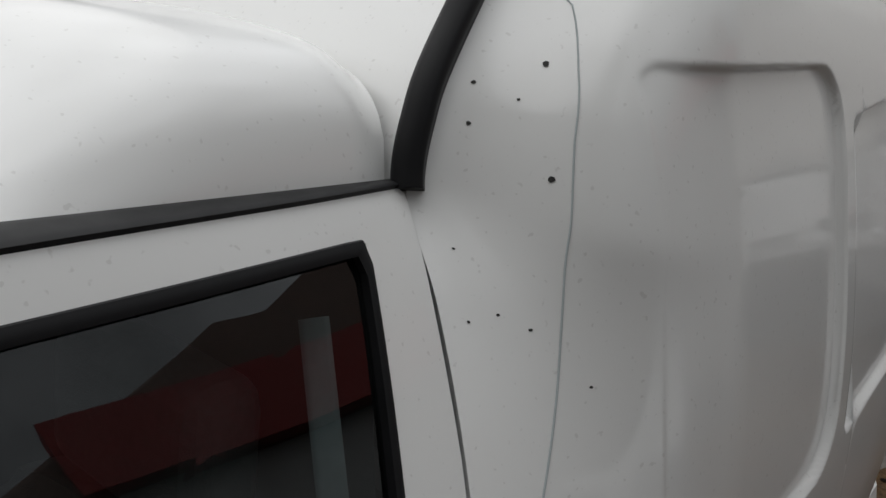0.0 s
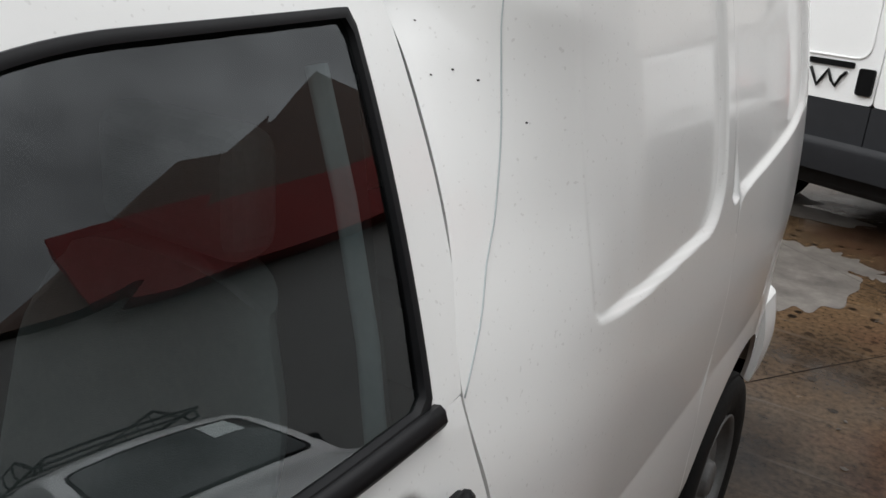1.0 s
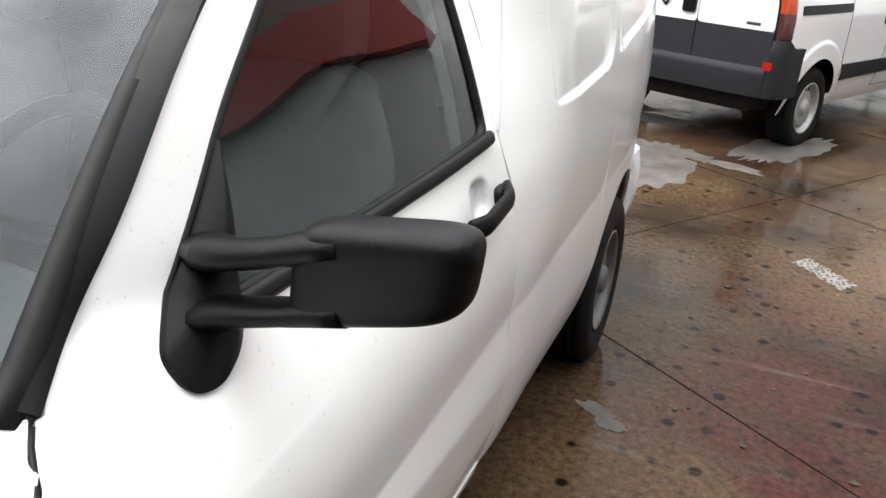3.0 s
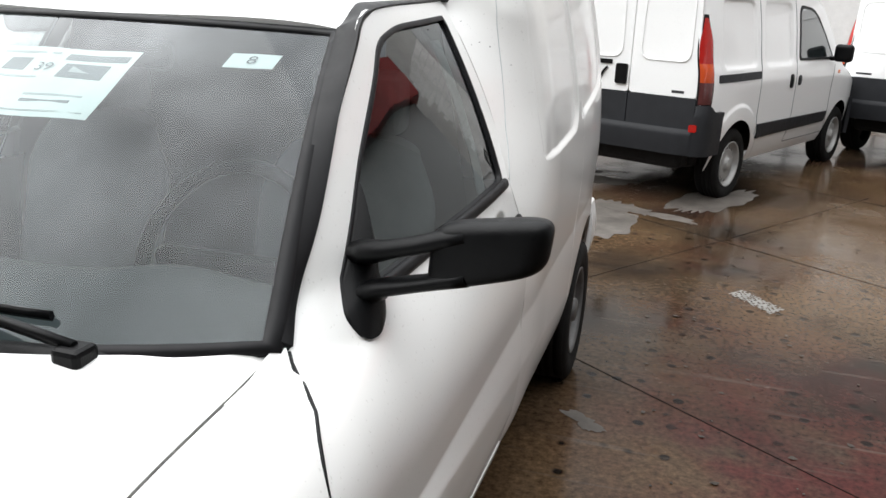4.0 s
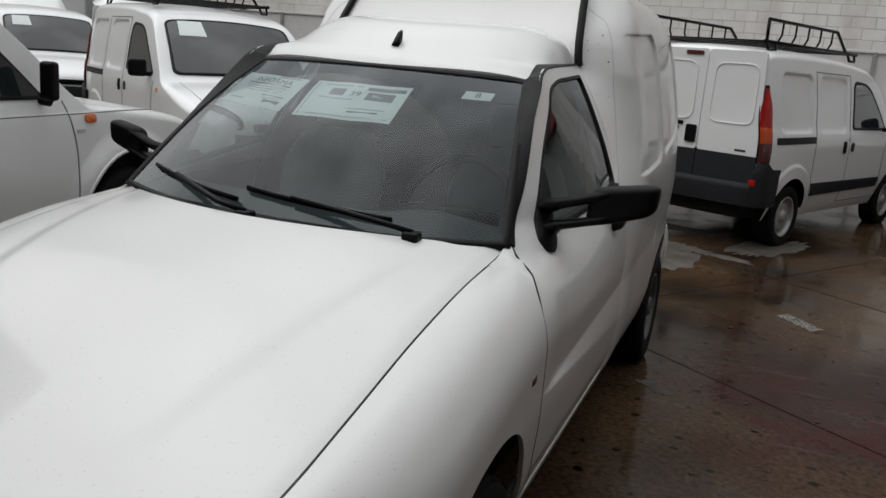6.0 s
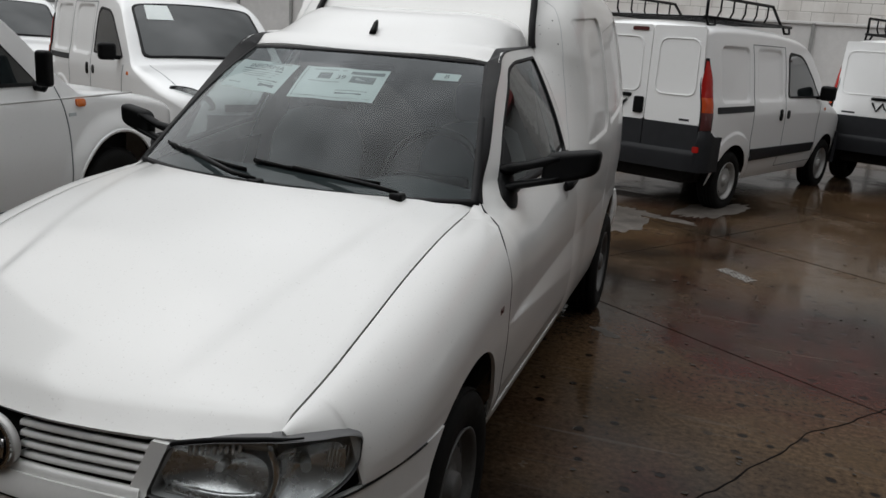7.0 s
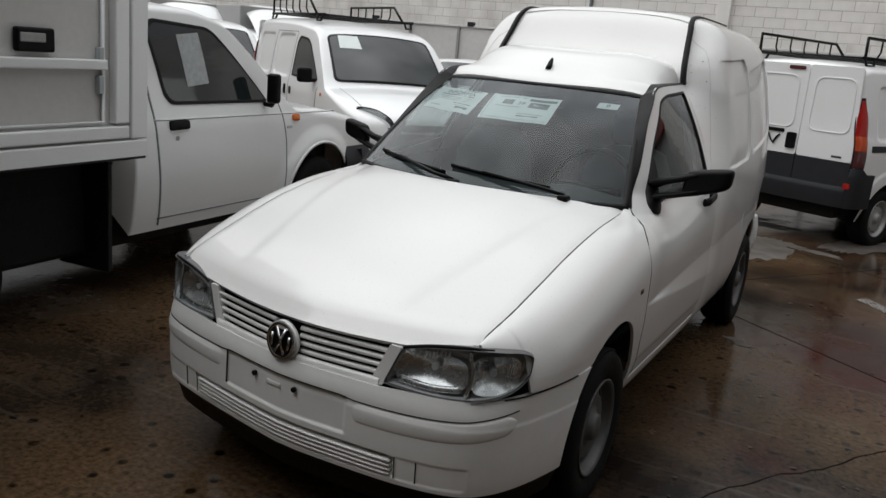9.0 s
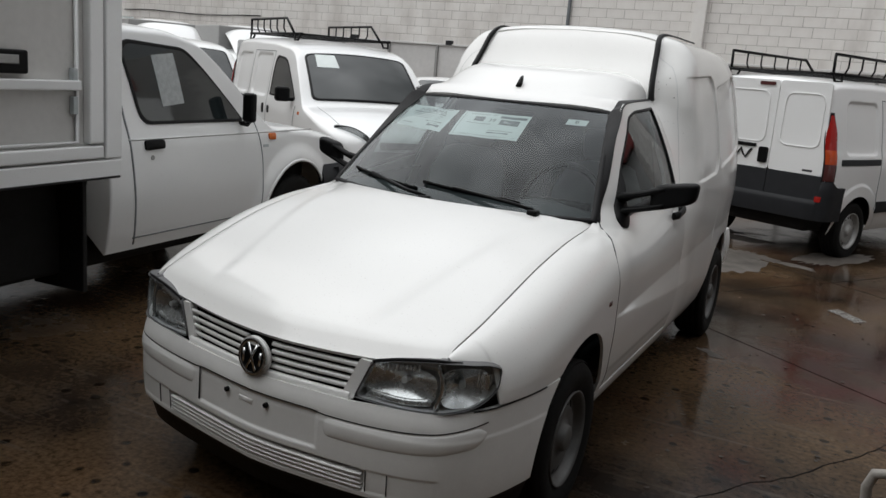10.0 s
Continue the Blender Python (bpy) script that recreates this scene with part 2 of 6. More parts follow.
def sstep(a, b, x):
    t = min(max((x - a) / (b - a), 0.0), 1.0)
    return t * t * (3 - 2 * t)


def grid(fn, nu, nv, flip=False, rim=0.0, closed=False):
    """A smooth sheet fn(u, v), its edges folded back by rim."""
    bm = bmesh.new()
    vs = [[bm.verts.new(fn(i / nu, j / nv)) for j in range(nv + 1)] for i in range(nu + 1)]
    for i in range(nu):
        for j in range(nv):
            q = (vs[i][j], vs[i + 1][j], vs[i + 1][j + 1], vs[i][j + 1])
            try:
                bm.faces.new(q[::-1] if flip else q).smooth = True
            except ValueError:
                pass
    if rim:
        fold(bm, rim)
    return bm


def fold(bm, depth):
    bm.normal_update()
    edges = [e for e in bm.edges if e.is_boundary]
    twin = {}
    for e in edges:
        e.smooth = False
        for v in e.verts:
            if v not in twin:
                twin[v] = bm.verts.new(v.co - v.normal * depth)
    for e in edges:
        lp = e.link_loops[0]
        a, b = lp.vert, lp.link_loop_next.vert
        try:
            bm.faces.new((b, a, twin[a], twin[b])).smooth = False
        except ValueError:
            pass


def mirrored(bm):
    """The sheet mirrored to the other side of the vehicle, as a new bmesh."""
    out = bm.copy()
    for v in out.verts:
        v.co.x = -v.co.x
    bmesh.ops.reverse_faces(out, faces=out.faces)
    return out


def joined(*bms):
    out = bmesh.new()
    for b in bms:
        me = bpy.data.meshes.new("tmp")
        b.to_mesh(me)
        out.from_mesh(me)
        bpy.data.meshes.remove(me)
        b.free()
    return out


BODY = {"settle": False}


def settle(co):
    """The panel van's true girth: a little fuller beside the middle line, its far front corner swept back."""
    x = math.copysign(0.96 * abs(co.x) + 0.028 * sstep(0.0, 0.22, abs(co.x)), co.x)
    lag = 0.095 * sstep(-0.15, 0.60, -x) * (1 - 0.7 * sstep(-0.6, 0.1, co.y))
    return Vector((x, co.y + lag, co.z))


def part(name, bm, material, parent=None, label=""):
    if BODY["settle"]:
        for v in bm.verts:
            v.co = settle(v.co)
    me = bpy.data.meshes.new(name)
    bm.to_mesh(me)
    bm.free()
    me.materials.append(material)
    ob = new(name, me)
    if parent:
        ob.parent = parent
    if label:
        ob["label"] = label
    return ob


def thing(name, m, label, category, group=""):
    ob = new(name)
    ob.empty_display_size = 0.2
    ob.matrix_basis = m
    return tagged(ob, label, category, group)


def block(cx, cy, cz, sx, sy, sz, bev=0.01, seg=2):
    bm = bmesh.new()
    bmesh.ops.create_cube(bm, size=1.0)
    for v in bm.verts:
        v.co = Vector((v.co.x * sx + cx, v.co.y * sy + cy, v.co.z * sz + cz))
    if bev:
        bmesh.ops.bevel(bm, geom=list(bm.edges), offset=bev, segments=seg, affect="EDGES", profile=0.5)
        for f in bm.faces:
            f.smooth = False
    return bm


def sweep(pts, prof, up=(0, 0, 1), cap=True, smooth=True, loop=False, size=None):
    """A profile of (aside, upward) pairs drawn along a line of points."""
    pts = [Vector(p) for p in pts]
    bm = bmesh.new()
    rows = []
    n = len(pts)
    for i, p in enumerate(pts):
        a, b = (pts[i - 1], pts[(i + 1) % n]) if loop else (pts[max(i - 1, 0)], pts[min(i + 1, n - 1)])
        t = (b - a).normalized()
        upv = Vector(up(i / (n - 1)) if callable(up) else up)
        side = t.cross(upv).normalized()
        nrm = side.cross(t)
        k = size(i / (n - 1)) if size else 1.0
        rows.append([bm.verts.new(p + side * x * k + nrm * y * k) for x, y in prof])
    k = len(prof)
    for i in range(n if loop else n - 1):
        r0, r1 = rows[i], rows[(i + 1) % n]
        for j in range(k):
            f = bm.faces.new((r0[j], r0[(j + 1) % k], r1[(j + 1) % k], r1[j]))
            f.smooth = smooth
    if cap and not loop:
        bm.faces.new(rows[0][::-1])
        bm.faces.new(rows[-1])
    bmesh.ops.recalc_face_normals(bm, faces=bm.faces)
    return bm


def circle(r, n=10):
    return [(r * math.cos(2 * math.pi * i / n), r * math.sin(2 * math.pi * i / n)) for i in range(n)]


def flat_prof(w, h):
    return [(-w / 2, -h / 2), (w / 2, -h / 2), (w / 2, h * 0.2), (w * 0.3, h / 2), (-w * 0.3, h / 2), (-w / 2, h * 0.2)]


def lathe(prof, n=40, skip=None):
    """A profile of (radius, x) turned about the x axis."""
    bm = bmesh.new()
    rows = [[bm.verts.new((x, r * math.cos(2 * math.pi * i / n), r * math.sin(2 * math.pi * i / n))) for i in range(n)] for r, x in prof]
    for j in range(len(prof) - 1):
        for i in range(n):
            if skip and skip(j, i):
                continue
            f = bm.faces.new((rows[j][i], rows[j + 1][i], rows[j + 1][(i + 1) % n], rows[j][(i + 1) % n]))
            f.smooth = True
    return bm


def rounded(pts, r, n=5):
    """A closed outline with its corners rounded; r is one radius or one for each corner."""
    out = []
    k = len(pts)
    for i, p in enumerate(pts):
        p = Vector(p)
        a, b = Vector(pts[i - 1]) - p, Vector(pts[(i + 1) % k]) - p
        rr = r[i] if isinstance(r, (list, tuple)) else r
        rr = min(rr, a.length * 0.48, b.length * 0.48)
        a, b = p + a.normalized() * rr, p + b.normalized() * rr
        for j in range(n + 1):
            t = j / n
            out.append(tuple(a * (1 - t) ** 2 + p * 2 * t * (1 - t) + b * t * t))
    return out


def dense(loop, step):
    out = []
    for i, p in enumerate(loop):
        p, q = Vector(p), Vector(loop[(i + 1) % len(loop)])
        n = max(1, int((q - p).length / step))
        out += [tuple(p.lerp(q, j / n)) for j in range(n)]
    return out


def resample(loop, n):
    pts = [Vector(p) for p in loop]
    seg = [(pts[(i + 1) % len(pts)] - p).length for i, p in enumerate(pts)]
    total, out, i, acc = sum(seg), [], 0, 0.0
    for k in range(n):
        want = total * k / n
        while i < len(seg) - 1 and acc + seg[i] < want:
            acc += seg[i]
            i += 1
        out.append(tuple(pts[i].lerp(pts[(i + 1) % len(pts)], (want - acc) / max(seg[i], 1e-9))))
    return out


def plate(loop, to3d, out=0.004, depth=0.02, rings=4, flip=False, step=0.06, dome=0.0):
    """A plate of the given outline laid on a curved surface to3d(u, v, d), standing out from it."""
    loop = dense(loop, step)
    cu, cv = sum(p[0] for p in loop) / len(loop), sum(p[1] for p in loop) / len(loop)
    bm = bmesh.new()
    rows = []
    for k in range(rings):
        s = 1 - k / rings
        rows.append([bm.verts.new(to3d(cu + (u - cu) * s, cv + (v - cv) * s, out + dome * (1 - s * s))) for u, v in loop])
    mid = bm.verts.new(to3d(cu, cv, out + dome))
    back = [bm.verts.new(to3d(u, v, out - depth)) for u, v in loop]
    n = len(loop)

    def quad(*q):
        bm.faces.new(q[::-1] if flip else q).smooth = True
    for i in range(n):
        j = (i + 1) % n
        for k in range(rings - 1):
            quad(rows[k][i], rows[k][j], rows[k + 1][j], rows[k + 1][i])
        quad(rows[-1][i], rows[-1][j], mid)
        quad(back[i], back[j], rows[0][j], rows[0][i])
    for e in bm.edges:
        if rows[0][0] in e.verts or (e.verts[0] in rows[0] and e.verts[1] in rows[0]):
            e.smooth = False
    return bm


def ring(outer, inner, to3d, out=0.0, depth=0.015, n=96, flip=False):
    """A frame between two outlines on a curved surface."""
    a, b = resample(outer, n), resample(inner, n)
    best = min(range(n), key=lambda s: sum((a[i][0] - b[(i + s) % n][0]) ** 2 + (a[i][1] - b[(i + s) % n][1]) ** 2 for i in range(0, n, 4)))
    b = b[best:] + b[:best]
    bm = bmesh.new()
    ao = [bm.verts.new(to3d(u, v, out)) for u, v in a]
    mid = []
    for f in (0.2, 0.4, 0.6, 0.8):
        mid.append([bm.verts.new(to3d(p[0] + (q[0] - p[0]) * f, p[1] + (q[1] - p[1]) * f, out + depth * 0.1 * math.sin(math.pi * f))) for p, q in zip(a, b)])
    bo = [bm.verts.new(to3d(u, v, out)) for u, v in b]
    ai = [bm.verts.new(to3d(u, v, out - depth)) for u, v in a]
    bi = [bm.verts.new(to3d(u, v, out - depth)) for u, v in b]
    for i in range(n):
        j = (i + 1) % n
        rows = [ao] + mid + [bo]
        for q in [(r0[i], r0[j], r1[j], r1[i]) for r0, r1 in zip(rows, rows[1:])] + [(ai[i], ai[j], ao[j], ao[i]), (bo[i], bo[j], bi[j], bi[i])]:
            bm.faces.new(q[::-1] if flip else q).smooth = True
    for e in bm.edges:
        if len({v for v in e.verts} & set(ao)) == 2 or len({v for v in e.verts} & set(bo)) == 2:
            e.smooth = False
    return bm


# ---- wheels ----
def wheel(parent, x, y, z, r, side, rim_r, slots=16, width=0.17, metal=None):
    """Tyre and slotted steel rim; side is 1 on the left of the vehicle, -1 on the right."""
    if BODY["settle"]:
        x, y, z = settle(Vector((x, y, z)))
    keep, BODY["settle"] = BODY["settle"], False
    w = part("wheel", lathe([(rim_r * 0.25, -0.10), (rim_r * 0.9, -0.11), (rim_r * 0.97, -0.10)], 40), DARK, parent)
    w.location = (x, y, z)
    if side < 0:
        w.rotation_euler = (0, 0, math.pi)
    h = width
    tyre = [(rim_r, -h), (rim_r + 0.02, -h - 0.004), (r * 0.93, -h), (r * 0.985, -h + 0.02)]
    for k in range(4):
        c = -h + 0.035 + (h - 0.05) * k / 3.6
        tyre += [(r, c), (r, c + 0.024), (r * 0.975, c + 0.027), (r * 0.975, c + 0.032)]
    tyre += [(r, -0.03), (r * 0.985, -0.012), (r * 0.94, 0.004), (r * 0.86, 0.010), (rim_r + 0.035, 0.008), (rim_r + 0.012, 0.0), (rim_r, -0.006)]
    part("tyre", lathe(tyre, 64), RUBBER, w, "worn black rubber tyre")
    prof = [(rim_r, -0.10), (rim_r * 0.985, -0.008), (rim_r * 1.02, 0.002), (rim_r * 0.985, 0.004), (rim_r * 0.93, -0.008), (rim_r * 0.90, -0.035),
            (rim_r * 0.84, -0.036), (rim_r * 0.67, -0.026), (rim_r * 0.60, -0.020), (rim_r * 0.46, -0.026), (rim_r * 0.30, -0.022), (rim_r * 0.27, -0.004),
            (rim_r * 0.22, 0.002), (0.002, 0.003)]
    seg = slots * 4
    part("rim", lathe(prof, seg, lambda j, i: j == 6 and i % 4 in (0, 1)), metal or STEEL, w, "dusty silver steel rim with slots")
    BODY["settle"] = keep
    return w


# ---- the white panel van ----
lower = crv([0.225, 0.28, 0.34, 0.42, 0.5, 0.62, 0.75, 1.1], [0.70, 0.738, 0.765, 0.788, 0.80, 0.811, 0.812, 0.812])
belt_x = crv([0.3, 0.43, 0.52, 0.64, 0.9, 1.39, 1.5, 1.6], [0.53, 0.56, 0.586, 0.638, 0.693, 0.752, 0.757, 0.759])
top_x = crv([0.4, 0.8, 1.0, 1.2, 1.4, 1.6], [0.40, 0.480, 0.535, 0.549, 0.552, 0.552])


def cab_x(y, z):
    """Half width of the cab at a place along it and a height."""
    if z > 1.03:
        t = (z - 1.03) / 0.38
        return belt_x(y) + (top_x(y) - belt_x(y)) * (0.75 * t + 0.25 * t * t)
    if z > 0.75:
        own = belt_x(y) + (0.812 - belt_x(y)) * math.sin(math.pi / 2 * (1.03 - z) / 0.28)
        t = (hood_z(min(y, 0.47)) - 0.008 - z) / 0.19
        if t > 0:
            own += (wing_x(t, 0.812) - own) * (1 - sstep(0.45, 0.80, y)) * sstep(0.0, 0.16, t)
        return own
    return lower(z)


gap_in = crv([-0.80, -0.72, -0.66, -0.56, -0.46, -0.23, 0.38, 0.47], [0.029, 0.028, 0.0265, 0.016, 0.0085, 0.0045, 0.004, 0.006])


def seam_in(y):
    """How far the bonnet's side gap draws in towards the front."""
    return gap_in(y)


def wing_x(t, w, xs=0.634):
    """Half width of the rounded wing shoulder, t = 0 at the bonnet's edge, 1 at the full width w."""
    return xs + (w - xs) * math.sin(math.acos(1 - t)) ** 0.95 if t < 1 else w


def cab_side(y, z, d):
    return Vector((cab_x(y, z) + d, y, z))


belt_z = crv([0.4, 0.6, 1.0, 1.39, 1.46], [0.972, 0.988, 1.020, 1.052, 1.058])
seam_front = crv([0.225, 0.40, 0.50, 0.62, 0.75, 0.81, 0.852, 0.887, 0.917, 0.941, 0.956, 0.985, 1.05], [0.402, 0.396, 0.370, 0.352, 0.347, 0.347, 0.352, 0.368, 0.397, 0.441, 0.480, 0.515, 0.57])
seam_rear = crv([0.225, 0.5, 0.80, 0.92, 1.05, 1.155, 1.257, 1.404, 1.47], [1.47, 1.476, 1.476, 1.468, 1.452, 1.494, 1.520, 1.548, 1.556])
hood_z = crv([-0.80, -0.69, -0.55, -0.32, -0.05, 0.22, 0.47], [0.69, 0.735, 0.779, 0.843, 0.908, 0.953, 0.976])
front_w = crv([-0.80, -0.78, -0.74, -0.68, -0.61, -0.53, -0.40, -0.25, -0.05], [0.28, 0.40, 0.525, 0.635, 0.710, 0.752, 0.787, 0.803, 0.812])
AXLE_R = 2.70
VAN_AT = Matrix.Translation((0.004, 0, 0))
BODY["settle"] = True
van = thing("panel_van", VAN_AT, "white compact panel van with raised cargo box, wet and dusty", "van")


def both(name, bm, material, parent=van, label=""):
    right = mirrored(bm)
    return part(name, bm, material, parent, label), part(name, right, material, parent, label)


# bonnet
def hood(u, v):
    q = abs(2 * u - 1)
    yf = -0.765 + 0.075 * q ** 2.2
    yr = 0.235 + 0.235 * q * q + 0.026 * q ** 6
    y = yf + (yr - yf) * v
    x = (2 * u - 1) * (0.629 - seam_in(y))
    z = hood_z(y) + 0.052 * (1 - q ** 2.2) * (0.35 + 0.65 * v)
    ridge = 0.30 + 0.20 * v
    z += 0.006 * (1 - sstep(ridge - 0.03, ridge + 0.03, abs(x))) * sstep(0.0, 0.2, v)
    z -= 0.030 * (1 - sstep(0.0, 0.07, v)) ** 2
    z -= 0.007 * sstep(0.96, 1.0, q)
    return (x, y, z)


part("hood", grid(hood, 72, 60, rim=0.018), PAINT, van, "white bonnet with two soft creases and water specks")
part("engine_bay", block(0, -0.15, 0.60, 1.10, 1.02, 0.22, 0.02), DARK, van)


# front wings
def wing(u, v):
    y = -0.672 + (0.47 + 0.672) * u
    zs = hood_z(y) - 0.008
    xs = 0.634 - seam_in(y)
    xw = front_w(y)
    ca, cz, cr = 0.02, 0.295, 0.372
    if y < -0.566:
        zb = 0.729 - 0.024 * (y + 0.69) / 0.13
    elif abs(y - ca) < cr:
        zb = max(cz + math.sqrt(max(cr * cr - (y - ca) ** 2, 0.0)), 0.225 if y > 0 else 0.586)
    elif y < ca:
        zb = 0.586
    else:
        zb = 0.225
    zb = min(zb, zs - 0.004)
    z = zs + (zb - zs) * (v ** 1.25)
    h = 0.19
    t = min((zs - z) / h, 1.0)
    own = wing_x(t, xw, xs)
    if z < 0.62:
        own *= lower(z) / 0.812
    ye = y * (1 + ((seam_front(z) - 0.009) / 0.47 - 1) * sstep(0.0, 0.47, y))
    k = sstep(0.2, 0.46, ye)
    x = own + (cab_x(ye, z) - own) * k * sstep(0.0, 0.16, t)
    return (x, ye, z)


both("front_wing", grid(wing, 110, 34, flip=True, rim=0.012), PAINT, van)


def wing_corner(u, v):
    """The wing's tip beside the windscreen's foot, between bonnet edge and door gap."""
    y = 0.36 + 0.135 * v
    a = Vector((0.634 - seam_in(min(y, 0.47)), y, hood_z(min(y, 0.47)) - 0.006 + 0.012 * sstep(0.42, 0.495, y)))
    z = 0.905 + 0.078 * v
    return a.lerp(cab_side(seam_front(z) - 0.008, z, 0.0015), u) + Vector((0.3, 0, 0.9)) * (0.007 * math.sin(math.pi * u) * (1 - v))


both("wing_corner", grid(wing_corner, 12, 16, rim=0.006), PAINT, van)


# doors, their frames, glass and seals
def door_skin(u, v):
    """Door panel with a crease low down and a hollow behind the handle."""
    z = 0.345 + (belt_z(seam_front(0.97) + (1.45 - 0.50) * u) - 0.345) * v
    y = seam_front(z) + (seam_rear(z) - 0.002 - seam_front(z)) * u
    hx = (y - 1.325) / 0.036
    hz = (z - 0.966) / 0.031
    hollow = 1 - sstep(0.70, 1.1, (abs(hx) ** 3 + abs(hz) ** 3) ** (1 / 3))
    return cab_side(y, z, 0.004 * sstep(0.40, 0.44, z) - 0.004 + crease(y, z) - 0.022 * hollow)


def crease(y, z):
    """Two folds along the lower body side: the side tucks in down to the upper one and leans out again to the lower one."""
    zc = 0.588 - 0.095 * (y - 1.1)
    zt = 0.655 + 0.040 * (y - 0.56)
    if z < zc:
        t = 0.0
    elif z < zt:
        t = (z - zc) / (zt - zc)
    else:
        t = max(0.0, 1 - (z - zt) / (0.94 - zt)) ** 1.5
    return -0.014 * t * sstep(0.30, 0.60, y)


door_bm = grid(door_skin, 150, 110, rim=0.02)
frame_out = [(0.508, 0.972), (0.586, 1.035), (0.664, 1.112), (0.748, 1.195), (0.820, 1.262), (0.864, 1.302), (0.955, 1.378), (0.998, 1.414), (1.05, 1.438), (1.18, 1.450), (1.40, 1.457), (1.552, 1.463), (1.546, 1.404), (1.518, 1.257), (1.492, 1.155), (1.451, 1.057), (1.0, 1.018)]
glass_loop = rounded([(0.645, 0.998), (0.820, 1.185), (0.948, 1.303), (1.038, 1.384), (1.15, 1.411), (1.488, 1.427), (1.437, 1.22), (1.402, 1.058)], [0.02, 0.05, 0.08, 0.04, 0.1, 0.010, 0.2, 0.012])
seal_loop = rounded([(0.655, 1.004), (0.824, 1.179), (0.953, 1.296), (1.042, 1.375), (1.15, 1.401), (1.478, 1.417), (1.428, 1.22), (1.394, 1.066)], [0.02, 0.05, 0.08, 0.04, 0.1, 0.008, 0.2, 0.01])
doors = both("door", door_bm, PAINT, van, "white front door with black trim")
for side, d in zip((1, -1), doors):
    def put(name, bm, material, label=""):
        b = bm
        if side < 0:
            if name in ("mirror_arm", "mirror_housing", "mirror_glass"):
                # the passenger's mirror is the smaller one
                for vert in bm.verts:
                    vert.co.x = min(vert.co.x, 0.70) + max(vert.co.x - 0.70, 0.0) * 0.58
                    vert.co.z = 1.05 + (vert.co.z - 1.05) * 0.88
            b = mirrored(bm)
            bm.free()
        return part(name, b, material, d, label)

    put("window_frame", ring(frame_out, glass_loop, cab_side, 0.0, 0.004, 120), PAINT)
    put("window_seal", ring(glass_loop, seal_loop, cab_side, 0.003, 0.012, 110), SEAL, "black rubber window seal")
    put("window_glass", plate(glass_loop, cab_side, -0.006, 0.004, 5, flip=True), GLASS_DARK, "dark tinted door window")
    pts = [cab_side(0.70 + (1.408 - 0.70) * i / 24, belt_z(0.70 + (1.408 - 0.70) * i / 24) + 0.001, 0.004) for i in range(25)]
    put("belt_trim", sweep(pts, [(-0.012, -0.012), (0.012, -0.012), (0.012, 0.004), (0.006, 0.009), (-0.006, 0.009), (-0.012, 0.004)], (1, 0, 0.3)), SEAL, "black rubber strip along the sill")
    # recessed cup and black pull handle
    hp = [cab_side(1.240 + 0.172 * t, 0.942 + 0.024 * t, 0.008 + 0.022 * sstep(-0.08, 0.24, t) * sstep(-0.08, 0.24, 1 - t)) for t in [i / 28 for i in range(29)]]
    put("door_handle", sweep(hp, [(0.014 * math.cos(a) * 0.8, 0.019 * math.sin(a)) for a in [2 * math.pi * k / 10 for k in range(10)]], (0, 0, 1)), BLACK, "black plastic pull handle")
    put("handle_base", plate(rounded([(1.372, 0.942), (1.424, 0.946), (1.424, 0.974), (1.380, 0.972)], 0.013), cab_side, 0.014, 0.02, 3, dome=0.008), BLACK)
    # door mirror: triangular foot, two arms, housing
    foot = rounded([(0.716, 1.066), (0.672, 1.026), (0.630, 0.986), (0.634, 0.954), (0.674, 0.949), (0.722, 0.972), (0.760, 1.016), (0.782, 1.07), (0.806, 1.165)], [0.04, 0.04, 0.03, 0.03, 0.03, 0.03, 0.03, 0.03, 0.006])
    put("mirror_foot", plate(foot, cab_side, 0.008, 0.03, 7, dome=0.026, step=0.012), BLACK, "black mirror foot in the window corner")
    up_arm = [Vector((0.660, 0.738, 1.062)), Vector((0.692, 0.712, 1.074)), Vector((0.728, 0.693, 1.087)), Vector((0.781, 0.690, 1.102)), Vector((0.830, 0.688, 1.118)), Vector((0.862, 0.688, 1.126))]
    lo_arm = [Vector((0.680, 0.712, 0.998)), Vector((0.700, 0.702, 1.012)), Vector((0.722, 0.690, 1.025)), Vector((0.790, 0.688, 1.042)), Vector((0.840, 0.688, 1.056)), Vector((0.865, 0.688, 1.064))]
    arm_p = [(0.024 * math.cos(a), 0.011 * math.sin(a)) for a in [2 * math.pi * k / 12 for k in range(12)]]
    put("mirror_arm", sweep(up_arm, [(x * 1.15, y * 1.6) for x, y in arm_p], size=lambda t: 0.86 + 0.40 * (1 - sstep(0.0, 0.5, t)) + 0.2 * sstep(0.6, 1.0, t)), BLACK)
    put("mirror_arm", sweep(lo_arm, [(x * 1.1, y * 1.25) for x, y in arm_p], size=lambda t: 0.95 + 0.75 * (1 - sstep(0.0, 0.55, t)) + 0.25 * sstep(0.6, 1.0, t)), BLACK)

    def shell(u, v):
        a = math.pi * (u - 0.5) * 0.99999999
        b = 2 * math.pi * v

        def se(c, p):
            return math.copysign(abs(c) ** p, c)
        ca = se(math.cos(a), 0.34)
        lx = 0.099 * se(math.cos(b), 0.38) * ca
        lz = 0.052 * se(math.sin(b), 0.46) * ca
        ly = min(0.034 * se(math.sin(a), 0.8), 0.026)
        return (0.896 + lx + 0.1 * lz, 0.690 + ly - 0.12 * lx, 1.106 + lz * (0.97 - 1.3 * lx) + 0.24 * lx)
